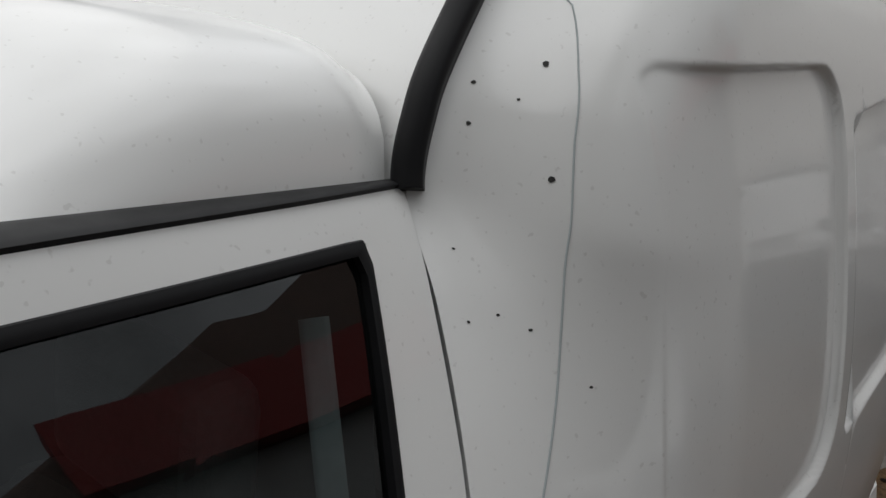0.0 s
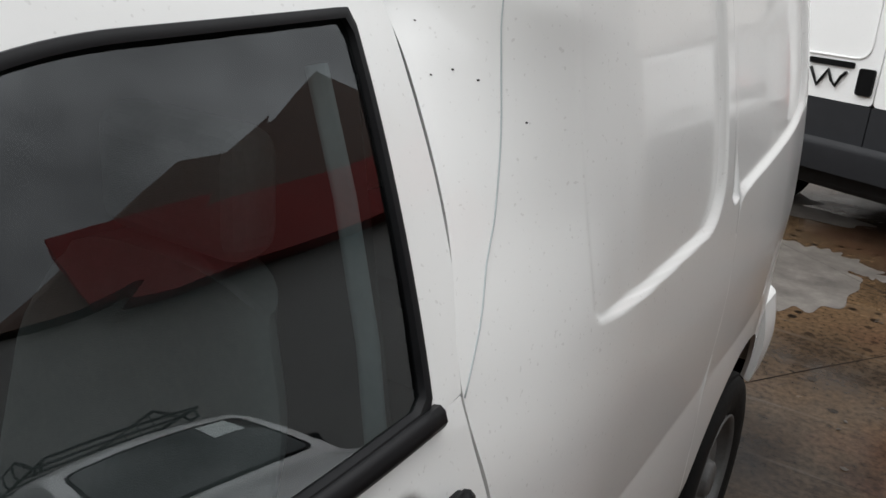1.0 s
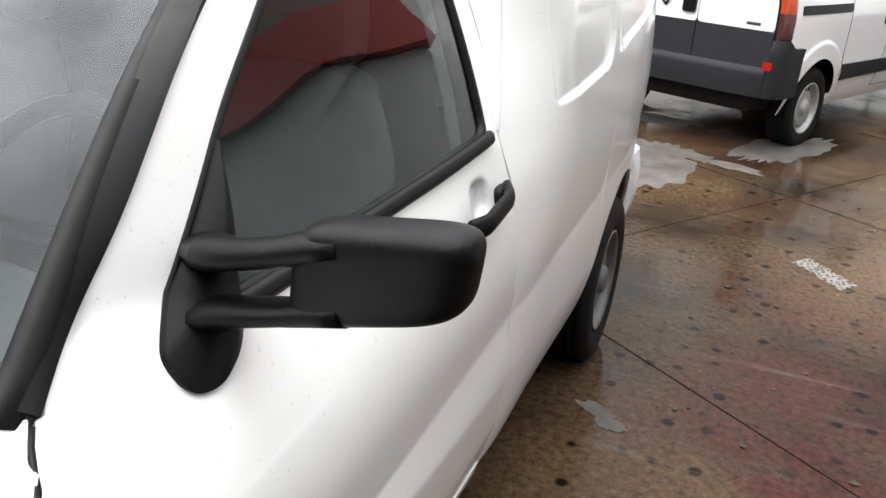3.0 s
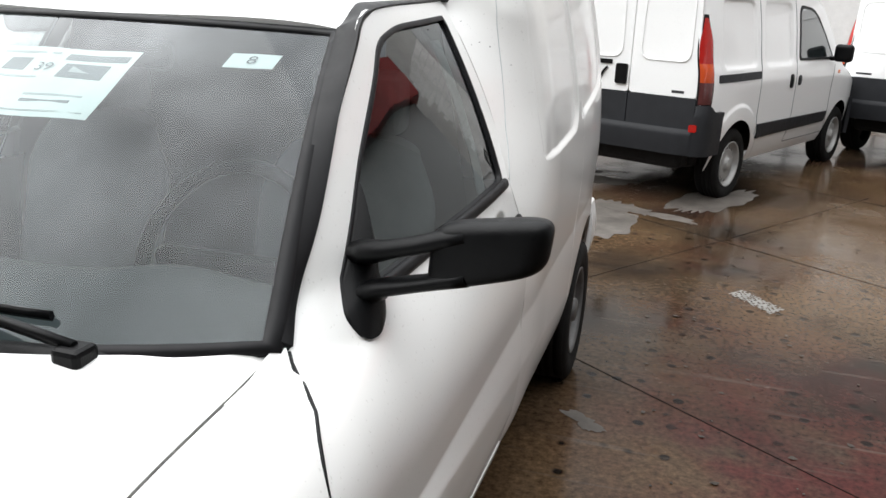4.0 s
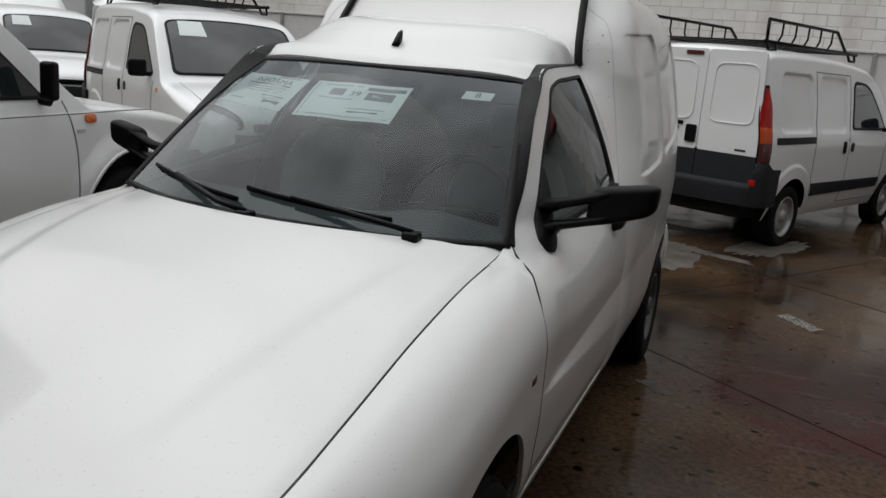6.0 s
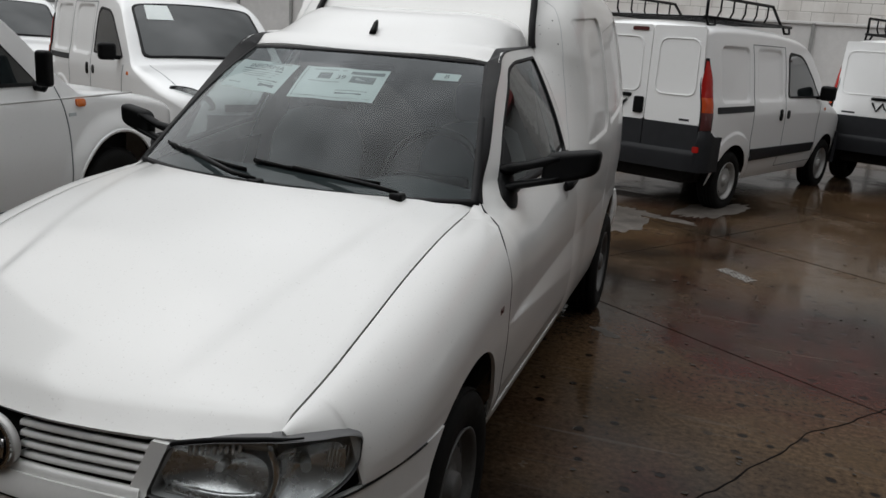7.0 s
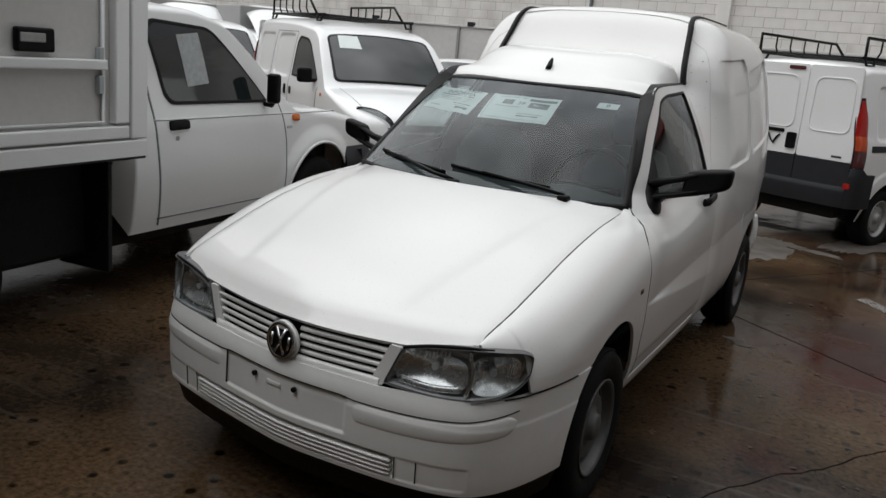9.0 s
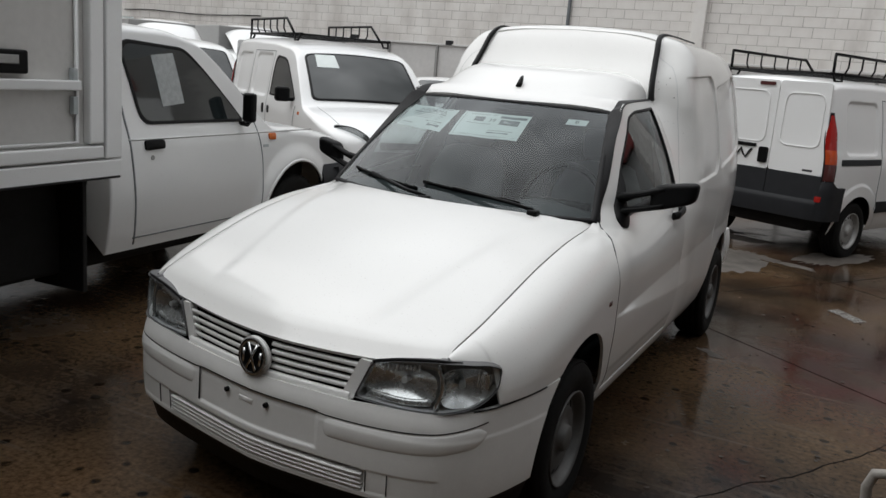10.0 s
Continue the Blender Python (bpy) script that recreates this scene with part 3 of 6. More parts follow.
    put("mirror_housing", grid(shell, 26, 56, flip=True), BLACK, "black plastic mirror housing")
    mg = rounded([(-0.066, -0.035), (0.066, -0.034), (0.068, 0.032), (-0.066, 0.032)], 0.02)
    put("mirror_glass", plate(mg, lambda a, b, c: Vector((0.893 + a + 0.1 * b, 0.7155 + c - 0.12 * a, 1.110 + b * 0.92 + 0.24 * a)), 0.003, 0.004, 2, flip=True), CHROME, "mirror glass")

# dark gaps between wings and doors
both("door_gap", sweep([cab_side(seam_front(z) - 0.0045, z, -0.0015 + 0.0035 * sstep(0.86, 0.91, z)) for z in [0.36 + 0.618 * i / 60 for i in range(61)]], flat_prof(0.006, 0.004), (1, 0, 0.2)), SEAL, van, "dark gap between wing and door")

# lower sill below the doors
both("sill", grid(lambda u, v: Vector((lower(0.225 + 0.116 * v) + 0.006 * math.sin(math.pi * v), 0.365 + 1.105 * u, 0.225 + 0.116 * v)), 24, 8, rim=0.03), PAINT, van)

# windscreen, black surround and scuttle
def screen(u, v, d=0.0, grow=0.0):
    q = 2 * u - 1
    w = (0.635 + (0.484 - 0.635) * v) + grow
    x = q * w
    y = (0.30 + 0.19 * q * q) + (0.93 + 0.09 * q * q - 0.30 - 0.19 * q * q) * v
    z = 0.985 + (1.408 - 0.985) * v + 0.030 * math.sin(math.pi * v) - 0.012 * q * q * v
    return Vector((x, y - 0.5 * d, z + 0.8 * d))


part("windscreen", grid(lambda u, v: screen(u, 0.012 + 0.976 * v), 30, 24), GLASS, van, "tinted windscreen with paper notices behind it")
loop = [(0.0, t / 16) for t in range(17)] + [(t / 24, 1.0) for t in range(1, 25)] + [(1.0, 1 - t / 16) for t in range(1, 17)] + [(1 - t / 24, 0.0) for t in range(1, 24)]
bm = bmesh.new()
rows = []
for k, (ins, d) in enumerate(((-0.006, -0.01), (-0.004, 0.005), (0.015, 0.005), (0.018, 0.0005))):
    rows.append([bm.verts.new(screen(0.5 + (u - 0.5) * (1 - 2 * ins * 0.85), 0.5 + (v - 0.5) * (1 - 2 * ins * 1.1), d)) for u, v in loop])
n = len(loop)
for k in range(3):
    for i in range(n):
        bm.faces.new((rows[k][i], rows[k][(i + 1) % n], rows[k + 1][(i + 1) % n], rows[k + 1][i])).smooth = True
bmesh.ops.recalc_face_normals(bm, faces=bm.faces)
part("windscreen_seal", bm, SEAL, van, "black rubber windscreen surround")


def scuttle(u, v):
    q = 2 * u - 1
    x = q * (0.632 - 0.006 * v)
    y0, y1 = 0.20 + 0.235 * q * q, 0.315 + 0.19 * q * q
    return Vector((x, y0 + (y1 - y0) * v, 0.972 + 0.028 * (1 - q * q) - 0.014 * abs(q) ** 9 - 0.01 * (1 - v) + 0.006 * math.sin(9 * v)))


part("scuttle_panel", grid(scuttle, 40, 10, rim=0.02), BLACK, van, "black plastic scuttle below the windscreen")
for x0, y0, x1 in ((0.42, 0.335, -0.06), (-0.02, 0.265, -0.47)):
    w = part("wiper", block(x0, y0, 1.004, 0.045, 0.045, 0.03, 0.008), BLACK, van, "black windscreen wiper at rest")

    def on_screen(x, v, d):
        return screen(0.5 + 0.5 * x / (0.605 - 0.15 * v), v, d)
    tip = on_screen(x1 + 0.12, 0.10, 0.022)
    part("wiper_arm", sweep([Vector((x0, y0, 1.018)), Vector((x0 - 0.08, y0 + 0.0, 1.03)), tip], flat_prof(0.014, 0.012)), BLACK, w)
    blade = [on_screen(x1 + 0.40 * i / 12 - 0.02, 0.120 - 0.055 * i / 12, 0.012) for i in range(13)]
    part("wiper_blade", sweep(blade, [(-0.004, -0.008), (0.004, -0.008), (0.006, 0.003), (0, 0.010), (-0.006, 0.003)], (0, -0.5, 0.8)), BLACK, w)

# cab roof rising into the fairing
roof_rise = crv([0.93, 1.0, 1.1, 1.2, 1.3, 1.4, 1.5, 1.6], [1.412, 1.434, 1.482, 1.530, 1.566, 1.582, 1.584, 1.568])
roof_x = crv([0.93, 1.0, 1.04, 1.53, 1.62], [0.455, 0.478, 0.484, 0.500, 0.503])


def roof(u, v):
    q = 2 * u - 1
    yf = 0.935 + 0.085 * q * q
    yr = 1.610 - 0.062 * abs(q) ** 4
    y = yf + (yr - yf) * v
    xe = roof_x(y)
    x = q * xe
    p = 2.6 + 4.4 * sstep(0.2, 0.9, v)
    edge = 1.402 + 0.044 * sstep(0.0, 0.16, v) + 0.012 * v
    z = edge + (roof_rise(y) - edge) * (1 - abs(q) ** p) ** (1 - 0.45 * sstep(0.15, 0.7, v))
    z -= 0.012 * sstep(0.94, 0.985, v)
    return Vector((x, y, z))


part("roof", grid(roof, 64, 48, rim=0.012), PAINT, van, "white cab roof rising to the cargo box")

# black rubber band: up the pillar beside the glass, round the corner and along the roof's edge to the box
def smooth_line(pts, rounds=2):
    for _ in range(rounds):
        pts = [pts[0]] + [p.lerp(q, f) for p, q in zip(pts, pts[1:]) for f in (0.25, 0.75)] + [pts[-1]]
    return pts


outer_line = smooth_line([cab_side(y, z, 0.006) + Vector((0, -0.004, 0.0)) for y, z in [(0.517, 0.983)] + frame_out[1:12]])
inner_line = []
for p in outer_line:
    k = sstep(1.385, 1.432, p.z)
    a = screen(0.994, min(max((p.z - 0.976) / 0.428, 0.004), 1.0), 0.004)
    y = max(p.y, 1.02)
    vv = (y - 1.02) / 0.528
    b = Vector((roof_x(y) - 0.002, y, 1.402 + 0.044 * sstep(0.0, 0.16, vv) + 0.012 * vv + 0.004))
    inner_line.append(a.lerp(b, k))
inner_line = smooth_line(inner_line, 1)
outer_line = smooth_line(outer_line, 1)


def edge_band(u, v):
    f = v * (len(outer_line) - 1)
    n = min(int(f), len(outer_line) - 2)
    a = inner_line[n].lerp(inner_line[n + 1], f - n)
    b = outer_line[n].lerp(outer_line[n + 1], f - n)
    return a.lerp(b, u) + Vector((0.5, -0.35, 0.6)) * (0.004 * math.sin(math.pi * u) ** 0.6)


both("pillar_band", grid(edge_band, 8, 120, rim=0.008), SEAL, van, "black rubber band beside the windscreen and along the roof edge")

# cargo box
B_PTS = [(0.70, 1.472, 0.225), (0.763, 1.477, 0.34), (0.794, 1.480, 0.5), (0.812, 1.480, 0.72)]
B_PTS += [(cab_x(seam_rear(z), z), seam_rear(z) + 0.002, z) for z in (0.92, 1.05, 1.22, 1.37, 1.462)]
B_PTS += [(0.503, 1.580, 1.53), (0.484, 1.660, 1.645), (0.462, 1.742, 1.755), (0.24, 1.79, 1.792), (0, 1.80, 1.798)]
C_PTS = [(0.70, 0.225), (0.765, 0.34), (0.80, 0.5), (0.815, 0.72), (0.813, 0.92), (0.807, 1.05), (0.787, 1.22), (0.752, 1.39), (0.740, 1.44), (0.715, 1.53),
         (0.672, 1.65), (0.56, 1.764), (0.30, 1.809), (0, 1.817)]
KN = list(range(14))
bx, by, bz = (crv(KN, [p[i] for p in B_PTS]) for i in range(3))
cx, cz = (crv(KN, [p[i] for p in C_PTS]) for i in range(2))
rear_w = crv([1.86, 2.5, 2.75, 3.0, 3.2, 3.32, 3.38], [1.0, 1.0, 0.992, 0.962, 0.925, 0.87, 0.80])
panels = [((1.70, 2.20), (1.065, 1.585), 0.05), ((2.258, 3.05), (1.108, 1.545), 0.12)]


def rr_dist(y, z, a, b, r):
    qx = abs(y - (a[0] + a[1]) / 2) - (a[1] - a[0]) / 2 + r
    qz = abs(z - (b[0] + b[1]) / 2) - (b[1] - b[0]) / 2 + r
    return math.hypot(max(qx, 0), max(qz, 0)) + min(max(qx, qz), 0) - r


def press(y, z):
    """Depth of the two pressed panels in the box's side; the front one fades out towards the cab."""
    deep = 0.0
    for a, b, rise in panels:
        d = rr_dist(y, z - rise * (y - a[0]), a, b, 0.022 + 0.06 * sstep(a[0] + 0.2, a[1] - 0.1, y))
        fade = 0.25 + 0.75 * sstep(1.70, 1.80, y) if a[0] < 2 else 1.0
        deep += 0.013 * fade * (1 - sstep(-0.004, 0.004, d))
    return deep


def box_point(s, y):
    """The box's surface behind its front corner, at knot s and place y."""
    x, z = cx(s) * rear_w(y), cz(s)
    if s < 5:
        x += crease(y, z)
    return x, z


def s_at(zmin):
    lo, hi = 0.0, 10.0
    for _ in range(30):
        m = (lo + hi) / 2
        if cz(m) < zmin:
            lo = m
        else:
            hi = m
    return lo


NV_A, NV_B, NS = 90, 290, 440


def box_corner(s, t):
    """The front corner of the box, from the door opening at t = 0 back to y = 1.86 at t = 1."""
    B = Vector((bx(s) + (crease(1.48, bz(s)) if s < 5 else 0.0), by(s), bz(s)))
    x1, z1 = box_point(s, 1.86)
    C = Vector((x1, 1.86, z1))
    k = sstep(5.0, 8.0, s) * (1 - sstep(9.5, 12.0, s))
    L = (C - B).length
    T0 = Vector((0.10 + 0.62 * k, 1.0, 0.55 * sstep(9.5, 12.5, s))).normalized() * L * 1.1
    T1 = Vector((0, 1, 0)) * L * (1.1 + 1.0 * k)
    h0, h1, h2, h3 = (1 + 2 * t) * (1 - t) ** 2, t * (1 - t) ** 2, t * t * (3 - 2 * t), t * t * (t - 1)
    p = B * h0 + T0 * h1 + C * h2 + T1 * h3
    if 5 < s < 10.5:
        p.x -= press(p.y, p.z)
    return p


def box(u, v):
    i = round(v * (NV_A + NV_B))
    if i <= NV_A:
        return box_corner(13 * u, i / NV_A)
    y = 1.86 + (3.38 - 1.86) * (i - NV_A) / NV_B
    dy = y - 2.70
    zb = 0.225
    if abs(dy) < 0.385:
        zb = max(zb, 0.285 + math.sqrt(0.385 ** 2 - dy * dy))
    elif y > 3.0:
        zb = 0.30
    s0 = s_at(zb)
    s = s0 + (13 - s0) * u
    x, z = box_point(s, y)
    return Vector((x - (press(y, z) if 5 < s < 10.5 else 0.0), y, z))


half = grid(box, NS, NV_A + NV_B, flip=True, rim=0.012)
part("cargo_body", joined(half.copy(), mirrored(half)), PAINT, van, "white cargo body with pressed panels")
half.free()


def box_front(u, v):
    """Sloping front wall of the box between the two strips."""
    q = 2 * u - 1
    s = 7.6 + (11.6 - 7.6) * v
    return Vector((q * (bx(s) - 0.004), by(s) + 0.012 * v + 0.03 * (1 - q * q), bz(s) + 0.030 * (1 - q * q) * v ** 2))


part("box_front", grid(box_front, 40, 24, rim=0.01), PAINT, van, "white sloping front wall of the cargo box")
part("box_brow", grid(lambda u, v: (lambda a, b: a.lerp(b, v) + Vector((0, 0, 0.01 * math.sin(math.pi * v))))(
    box_front(u, 0.985), Vector(((2 * u - 1) * 0.47, 1.92, 1.814 - 0.020 * (2 * u - 1) ** 2))), 40, 12), PAINT, van)
strip = [Vector((bx(7.9 + 3.7 * i / 24) + 0.004, by(7.9 + 3.7 * i / 24) - 0.004, bz(7.9 + 3.7 * i / 24) + 0.004)) for i in range(20)]
strip += [Vector((0.463, 1.77, 1.780)), Vector((0.465, 1.83, 1.796)), Vector((0.468, 1.93, 1.803)), Vector((0.468, 2.1, 1.805)), Vector((0.468, 2.3, 1.805)), Vector((0.466, 2.6, 1.804))]
for _ in range(2):
    strip = [strip[0]] + [p.lerp(q, f) for p, q in zip(strip, strip[1:]) for f in (0.25, 0.75)] + [strip[-1]]
both("box_strip", sweep(strip, [(-0.013, -0.010), (0.013, -0.010), (0.013, 0.004), (0.008, 0.008), (-0.008, 0.008), (-0.013, 0.004)], lambda t: Vector((0.35, -0.7, 0.6)).lerp(Vector((0.3, -0.1, 0.9)), sstep(0.68, 0.9, t)), size=lambda t: 1.1 - 0.65 * sstep(0.74, 0.90, t)), SEAL, van, "black rubber strip on the box's front edge")
seam_pts = []
seam_y = crv([1.05, 1.08, 1.12, 1.165, 1.21, 1.30, 1.36, 1.43, 1.51, 1.57, 1.635], [1.453, 1.48, 1.514, 1.543, 1.575, 1.612, 1.626, 1.637, 1.652, 1.672, 1.702])
for i in range(50):
    s = 5.02 + 5.5 * i / 49
    lo, hi = 0.0, 0.9
    for _ in range(24):
        t = (lo + hi) / 2
        p = box_corner(s, t)
        lo, hi = (t, hi) if p.y < seam_y(p.z) else (lo, t)
    seam_pts.append(box_corner(s, lo) + Vector((0.0006, 0, 0)))
both("panel_seam", sweep(seam_pts, [(-0.0009, -0.001), (0.0009, -0.001), (0.0009, 0.0004), (-0.0009, 0.0004)], (1, 0, 0)), PALEINK, van, "thin grey joint between cab and box")

# rear closing wall and rear bumper
def rear_wall(u, v):
    s = 1.0 + 12 * v
    x, z = box_point(s, 3.38)
    return Vector(((2 * u - 1) * x, 3.38 + 0.02 * (1 - (2 * u - 1) ** 2), z))


part("rear_door", grid(rear_wall, 12, 30, flip=True), PAINT, van)
both("rear_bumper_corner", grid(lambda u, v: Vector((0.755 - 0.16 * sstep(0.35, 1.0, u) + 0.018 * math.sin(math.pi * v), 3.12 + 0.36 * u, 0.38 + 0.24 * v)), 16, 10, rim=0.025), PAINT_SATIN, van)
both("mud_flap", block(0.66, 3.10, 0.36, 0.16, 0.02, 0.18, 0.004), RUBBER, van)
part("underbody", block(0, 1.45, 0.36, 1.24, 3.7, 0.28, 0.05), DARK, van)
for wy in (0.02, 2.68):
    part("wheel_well", block(0, wy, 0.46, 1.28, 0.86, 0.5, 0.1), DARK, van)
for sx in (1, -1):
    wheel(van, sx * 0.785, 0.0, 0.283, 0.283, sx, 0.172, metal=DULL)
    wheel(van, sx * 0.785, AXLE_R, 0.283, 0.283, sx, 0.172, metal=DULL)

# small chips in the paint beside the box's front edge
CHIP = plain("bare_chip", (0.03, 0.028, 0.026), 0.7, vary=0.3)
rnd = random.Random(21)
for y, z, r in ((1.663, 1.575, 0.0030), (1.637, 1.480, 0.0034), (1.621, 1.552, 0.0020), (1.608, 1.517, 0.0022), (1.639, 1.542, 0.0015), (1.574, 1.413, 0.0014), (1.587, 1.364, 0.0014), (1.606, 1.354, 0.0016), (1.564, 1.358, 0.0014), (1.639, 1.310, 0.0015)):
    lo, hi = 5.0, 10.0
    for _ in range(26):
        s = (lo + hi) / 2
        a, b = 0.0, 1.0
        for _ in range(20):
            t = (a + b) / 2
            a, b = (t, b) if box_corner(s, t).y < y else (a, t)
        lo, hi = (s, hi) if box_corner(s, a).z < z else (lo, s)
    c = box_corner(s, a)
    e1 = (box_corner(s, min(a + 0.02, 1)) - c).normalized()
    e2 = (box_corner(s + 0.05, a) - c).normalized()
    n = e1.cross(e2).normalized()
    n = n if n.x > 0 else -n
    bm = bmesh.new()
    vs = [bm.verts.new(c + n * 0.0006 + (e1 * math.cos(k * 0.8976) * 1.25 + e2 * math.sin(k * 0.8976)) * r * rnd.uniform(0.7, 1.2)) for k in range(7)]
    bm.faces.new(vs)
    part("paint_chip", bm, CHIP, van)


# ---- front end of the panel van ----
lamp_y = crv([0, 0.35, 0.5, 0.62, 0.67, 0.70, 0.722, 0.74], [-0.772, -0.752, -0.735, -0.700, -0.655, -0.613, -0.572, -0.525])


def face(x, z, d):
    """The front face round lamps and grille; d stands out of it."""
    return Vector((x + (0.6 * d if x > 0.6 else 0.0), lamp_y(abs(x)) + 0.06 * (z - 0.60) - d, z))


PX, PY = [0, 0.35, 0.5, 0.62, 0.692, 0.739, 0.774, 0.795, 0.806, 0.811], [-0.802, -0.788, -0.768, -0.728, -0.655, -0.56, -0.45, -0.36, -0.27, -0.20]
arc = [0.0]
for k in range(1, len(PX)):
    arc.append(arc[-1] + math.hypot(PX[k] - PX[k - 1], PY[k] - PY[k - 1]))
plan_x, plan_y = crv(arc, PX), crv(arc, PY)
bump_in = crv([0.20, 0.27, 0.285, 0.34, 0.42, 0.488, 0.500, 0.512, 0.525, 0.545, 0.565, 0.63], [0.035, 0.02, 0.010, 0.004, 0.001, 0.001, 0.003, 0.003, 0.004, 0.008, 0.014, 0.030])
bump_top = crv([0, 0.33, 0.42, 0.62, 0.80, 0.95, 1.2], [0.568, 0.568, 0.572, 0.574, 0.577, 0.580, 0.584])


def bumper_pt(a, z, d=0.0):
    """A place on the bumper: a along it from the middle, z up."""
    s = abs(a)
    e = 0.004
    tx, ty = plan_x(min(s + e, arc[-1])) - plan_x(max(s - e, 0)), plan_y(min(s + e, arc[-1])) - plan_y(max(s - e, 0))
    ln = math.hypot(tx, ty) or 1.0
    nx, ny = ty / ln, -tx / ln
    k = d - (bump_in(z) if z < 0.5 else bump_in(z) + (0.003 - bump_in(z)) * sstep(0.66, 0.84, s))
    x, y = plan_x(s) + nx * k, plan_y(s) + ny * k
    return Vector((math.copysign(x, a) if s > 1e-6 else 0.0, y, z))


def bumper(u, v):
    a = (2 * u - 1) * arc[-1]
    z0 = 0.285
    z = z0 + (bump_top(abs(a)) - z0) * v
    end = arc[-1] - (-0.20 - (0.016 - math.sqrt(0.376 ** 2 - (z - 0.295) ** 2)))
    a = (2 * u - 1) * (arc[-1] + (end - arc[-1]) * sstep(0.5, 1.0, abs(2 * u - 1)))
    d = 0.0
    d -= 0.007 * (1 - sstep(-0.003, 0.003, rr_dist(a, z, (-0.235, 0.235), (0.398, 0.512), 0.004)))
    d -= 0.05 * (1 - sstep(-0.004, 0.004, rr_dist(a, z, (-0.41, 0.41), (0.306, 0.368), 0.012)))
    d -= 0.003 * (1 - sstep(-0.003, 0.003, rr_dist(abs(a), z, (0.418, 0.64), (0.302, 0.373), 0.006)))
    return bumper_pt(a, z, d)


bmp = part("front_bumper", grid(bumper, 280, 70, rim=0.02), PAINT_SATIN, van, "white painted bumper with a plate recess and low air slots")
for z in (0.314, 0.328, 0.342, 0.356):
    part("air_slat", sweep([bumper_pt(-0.405 + 0.81 * i / 30, z, -0.012) for i in range(31)], flat_prof(0.030, 0.008)), PAINT_SATIN, bmp)
for px_ in (-0.100, 0.065):
    part("plate_bolt", sweep([bumper_pt(px_, 0.482, -0.008), bumper_pt(px_, 0.482, 0.004)], circle(0.008, 8)), BLACK, bmp)
for sgn in (1, -1):
    part("bumper_moulding", grid(lambda u, v: bumper_pt(sgn * (0.24 + 0.57 * u), 0.474 + 0.032 * u ** 3 + (v - 0.5) * 0.066 * (1 - 0.75 * sstep(0.9, 1.0, u)), -0.005 + 0.0095 * math.sin(math.pi * v) ** 0.35 * (1 - 0.6 * sstep(0.93, 1.0, u)) * sstep(-0.02, 0.10, u)), 50, 14, flip=sgn < 0), PAINT_SATIN, bmp, "white raised rub strip on the bumper")
def strip_top(a):
    return 0.509 + 0.032 * max((abs(a) - 0.24) / 0.57, 0.0) ** 3 + 0.006 * (1 - sstep(0.22, 0.26, abs(a)))


LINE = [(-0.0018, -0.003), (0.0018, -0.003), (0.0018, 0.0008), (-0.0018, 0.0008)]
part("bumper_groove", sweep([bumper_pt(-0.80 + 1.60 * i / 60, strip_top(-0.80 + 1.60 * i / 60), 0.0) for i in range(61)], LINE, (0, -1, 0)), SEAL, bmp, "dark groove above the rub strips")
for sgn in (1, -1):
    part("bumper_gap", sweep([bumper_pt(sgn * (0.745 + 0.335 * i / 24), bump_top(0.745 + 0.335 * i / 24) + 0.001, 0.0015) for i in range(25)], LINE, (sgn, -0.4, 0)), SEAL, bmp, "dark gap between bumper and wing")
    for a_ in (0.418, 0.488):
        part("cover_joint", sweep([bumper_pt(sgn * a_, 0.304, 0.0), bumper_pt(sgn * a_, 0.372, 0.0)], [(x * 0.7, y) for x, y in LINE], (0, -1, 0)), SEAL, bmp)
part("recess_edge", sweep([bumper_pt(-0.236, 0.400, 0.0), bumper_pt(-0.236, 0.510, 0.0)], [(-0.0022, -0.003), (0.0022, -0.003), (0.0022, 0.0006), (-0.0022, 0.0006)], (0, -1, 0)), SEAL, bmp)
part("plate_bracket", sweep([bumper_pt(-0.05, 0.474, -0.006), bumper_pt(0.01, 0.474, -0.006)], flat_prof(0.016, 0.004), (0, -1, 0)), PAINT_SATIN, bmp)
part("front_lip", grid(lambda u, v: bumper_pt((2 * u - 1) * arc[-1] * 0.88, 0.195 + 0.092 * v, -0.004 - 0.012 * (1 - v)), 80, 8, rim=0.03), BLACK, van, "black lower lip under the bumper")

# grille
gr = part("grille", joined(
    plate(rounded([(0.298, 0.570), (0.340, 0.566), (0.392, 0.690), (0.354, 0.692)], 0.004), face, 0.001, 0.03, 3),
    plate(rounded([(-0.298, 0.570), (-0.340, 0.566), (-0.392, 0.690), (-0.354, 0.692)], 0.004), face, 0.001, 0.03, 3, flip=True),
    sweep([face(-0.33 + 0.66 * i / 20, 0.572, 0.0) for i in range(21)], flat_prof(0.026, 0.016), (0, -1, 0.1))), PAINT_SATIN, van, "white radiator grille with four slats a side")
part("grille_backing", grid(lambda u, v: face((2 * u - 1) * 0.37, 0.57 + 0.135 * v, -0.055), 20, 6, flip=False), DARK, gr)
for sgn in (1, -1):
    for k, z in enumerate((0.664, 0.641, 0.618, 0.595)):
        a0, a1 = 0.050, (0.352, 0.345, 0.336, 0.322)[k]
        part("slat", sweep([face(sgn * (a0 + (a1 - a0) * i / 14), z + 0.003 * i / 14, -0.012) for i in range(15)],
                           [(-0.007, -0.012), (-0.002, -0.011), (0.004, -0.005), (0.0065, 0.003), (0.004, 0.007), (-0.003, 0.0065), (-0.007, 0.003)], (0, -1, 0.15)), PAINT_SATIN, gr)
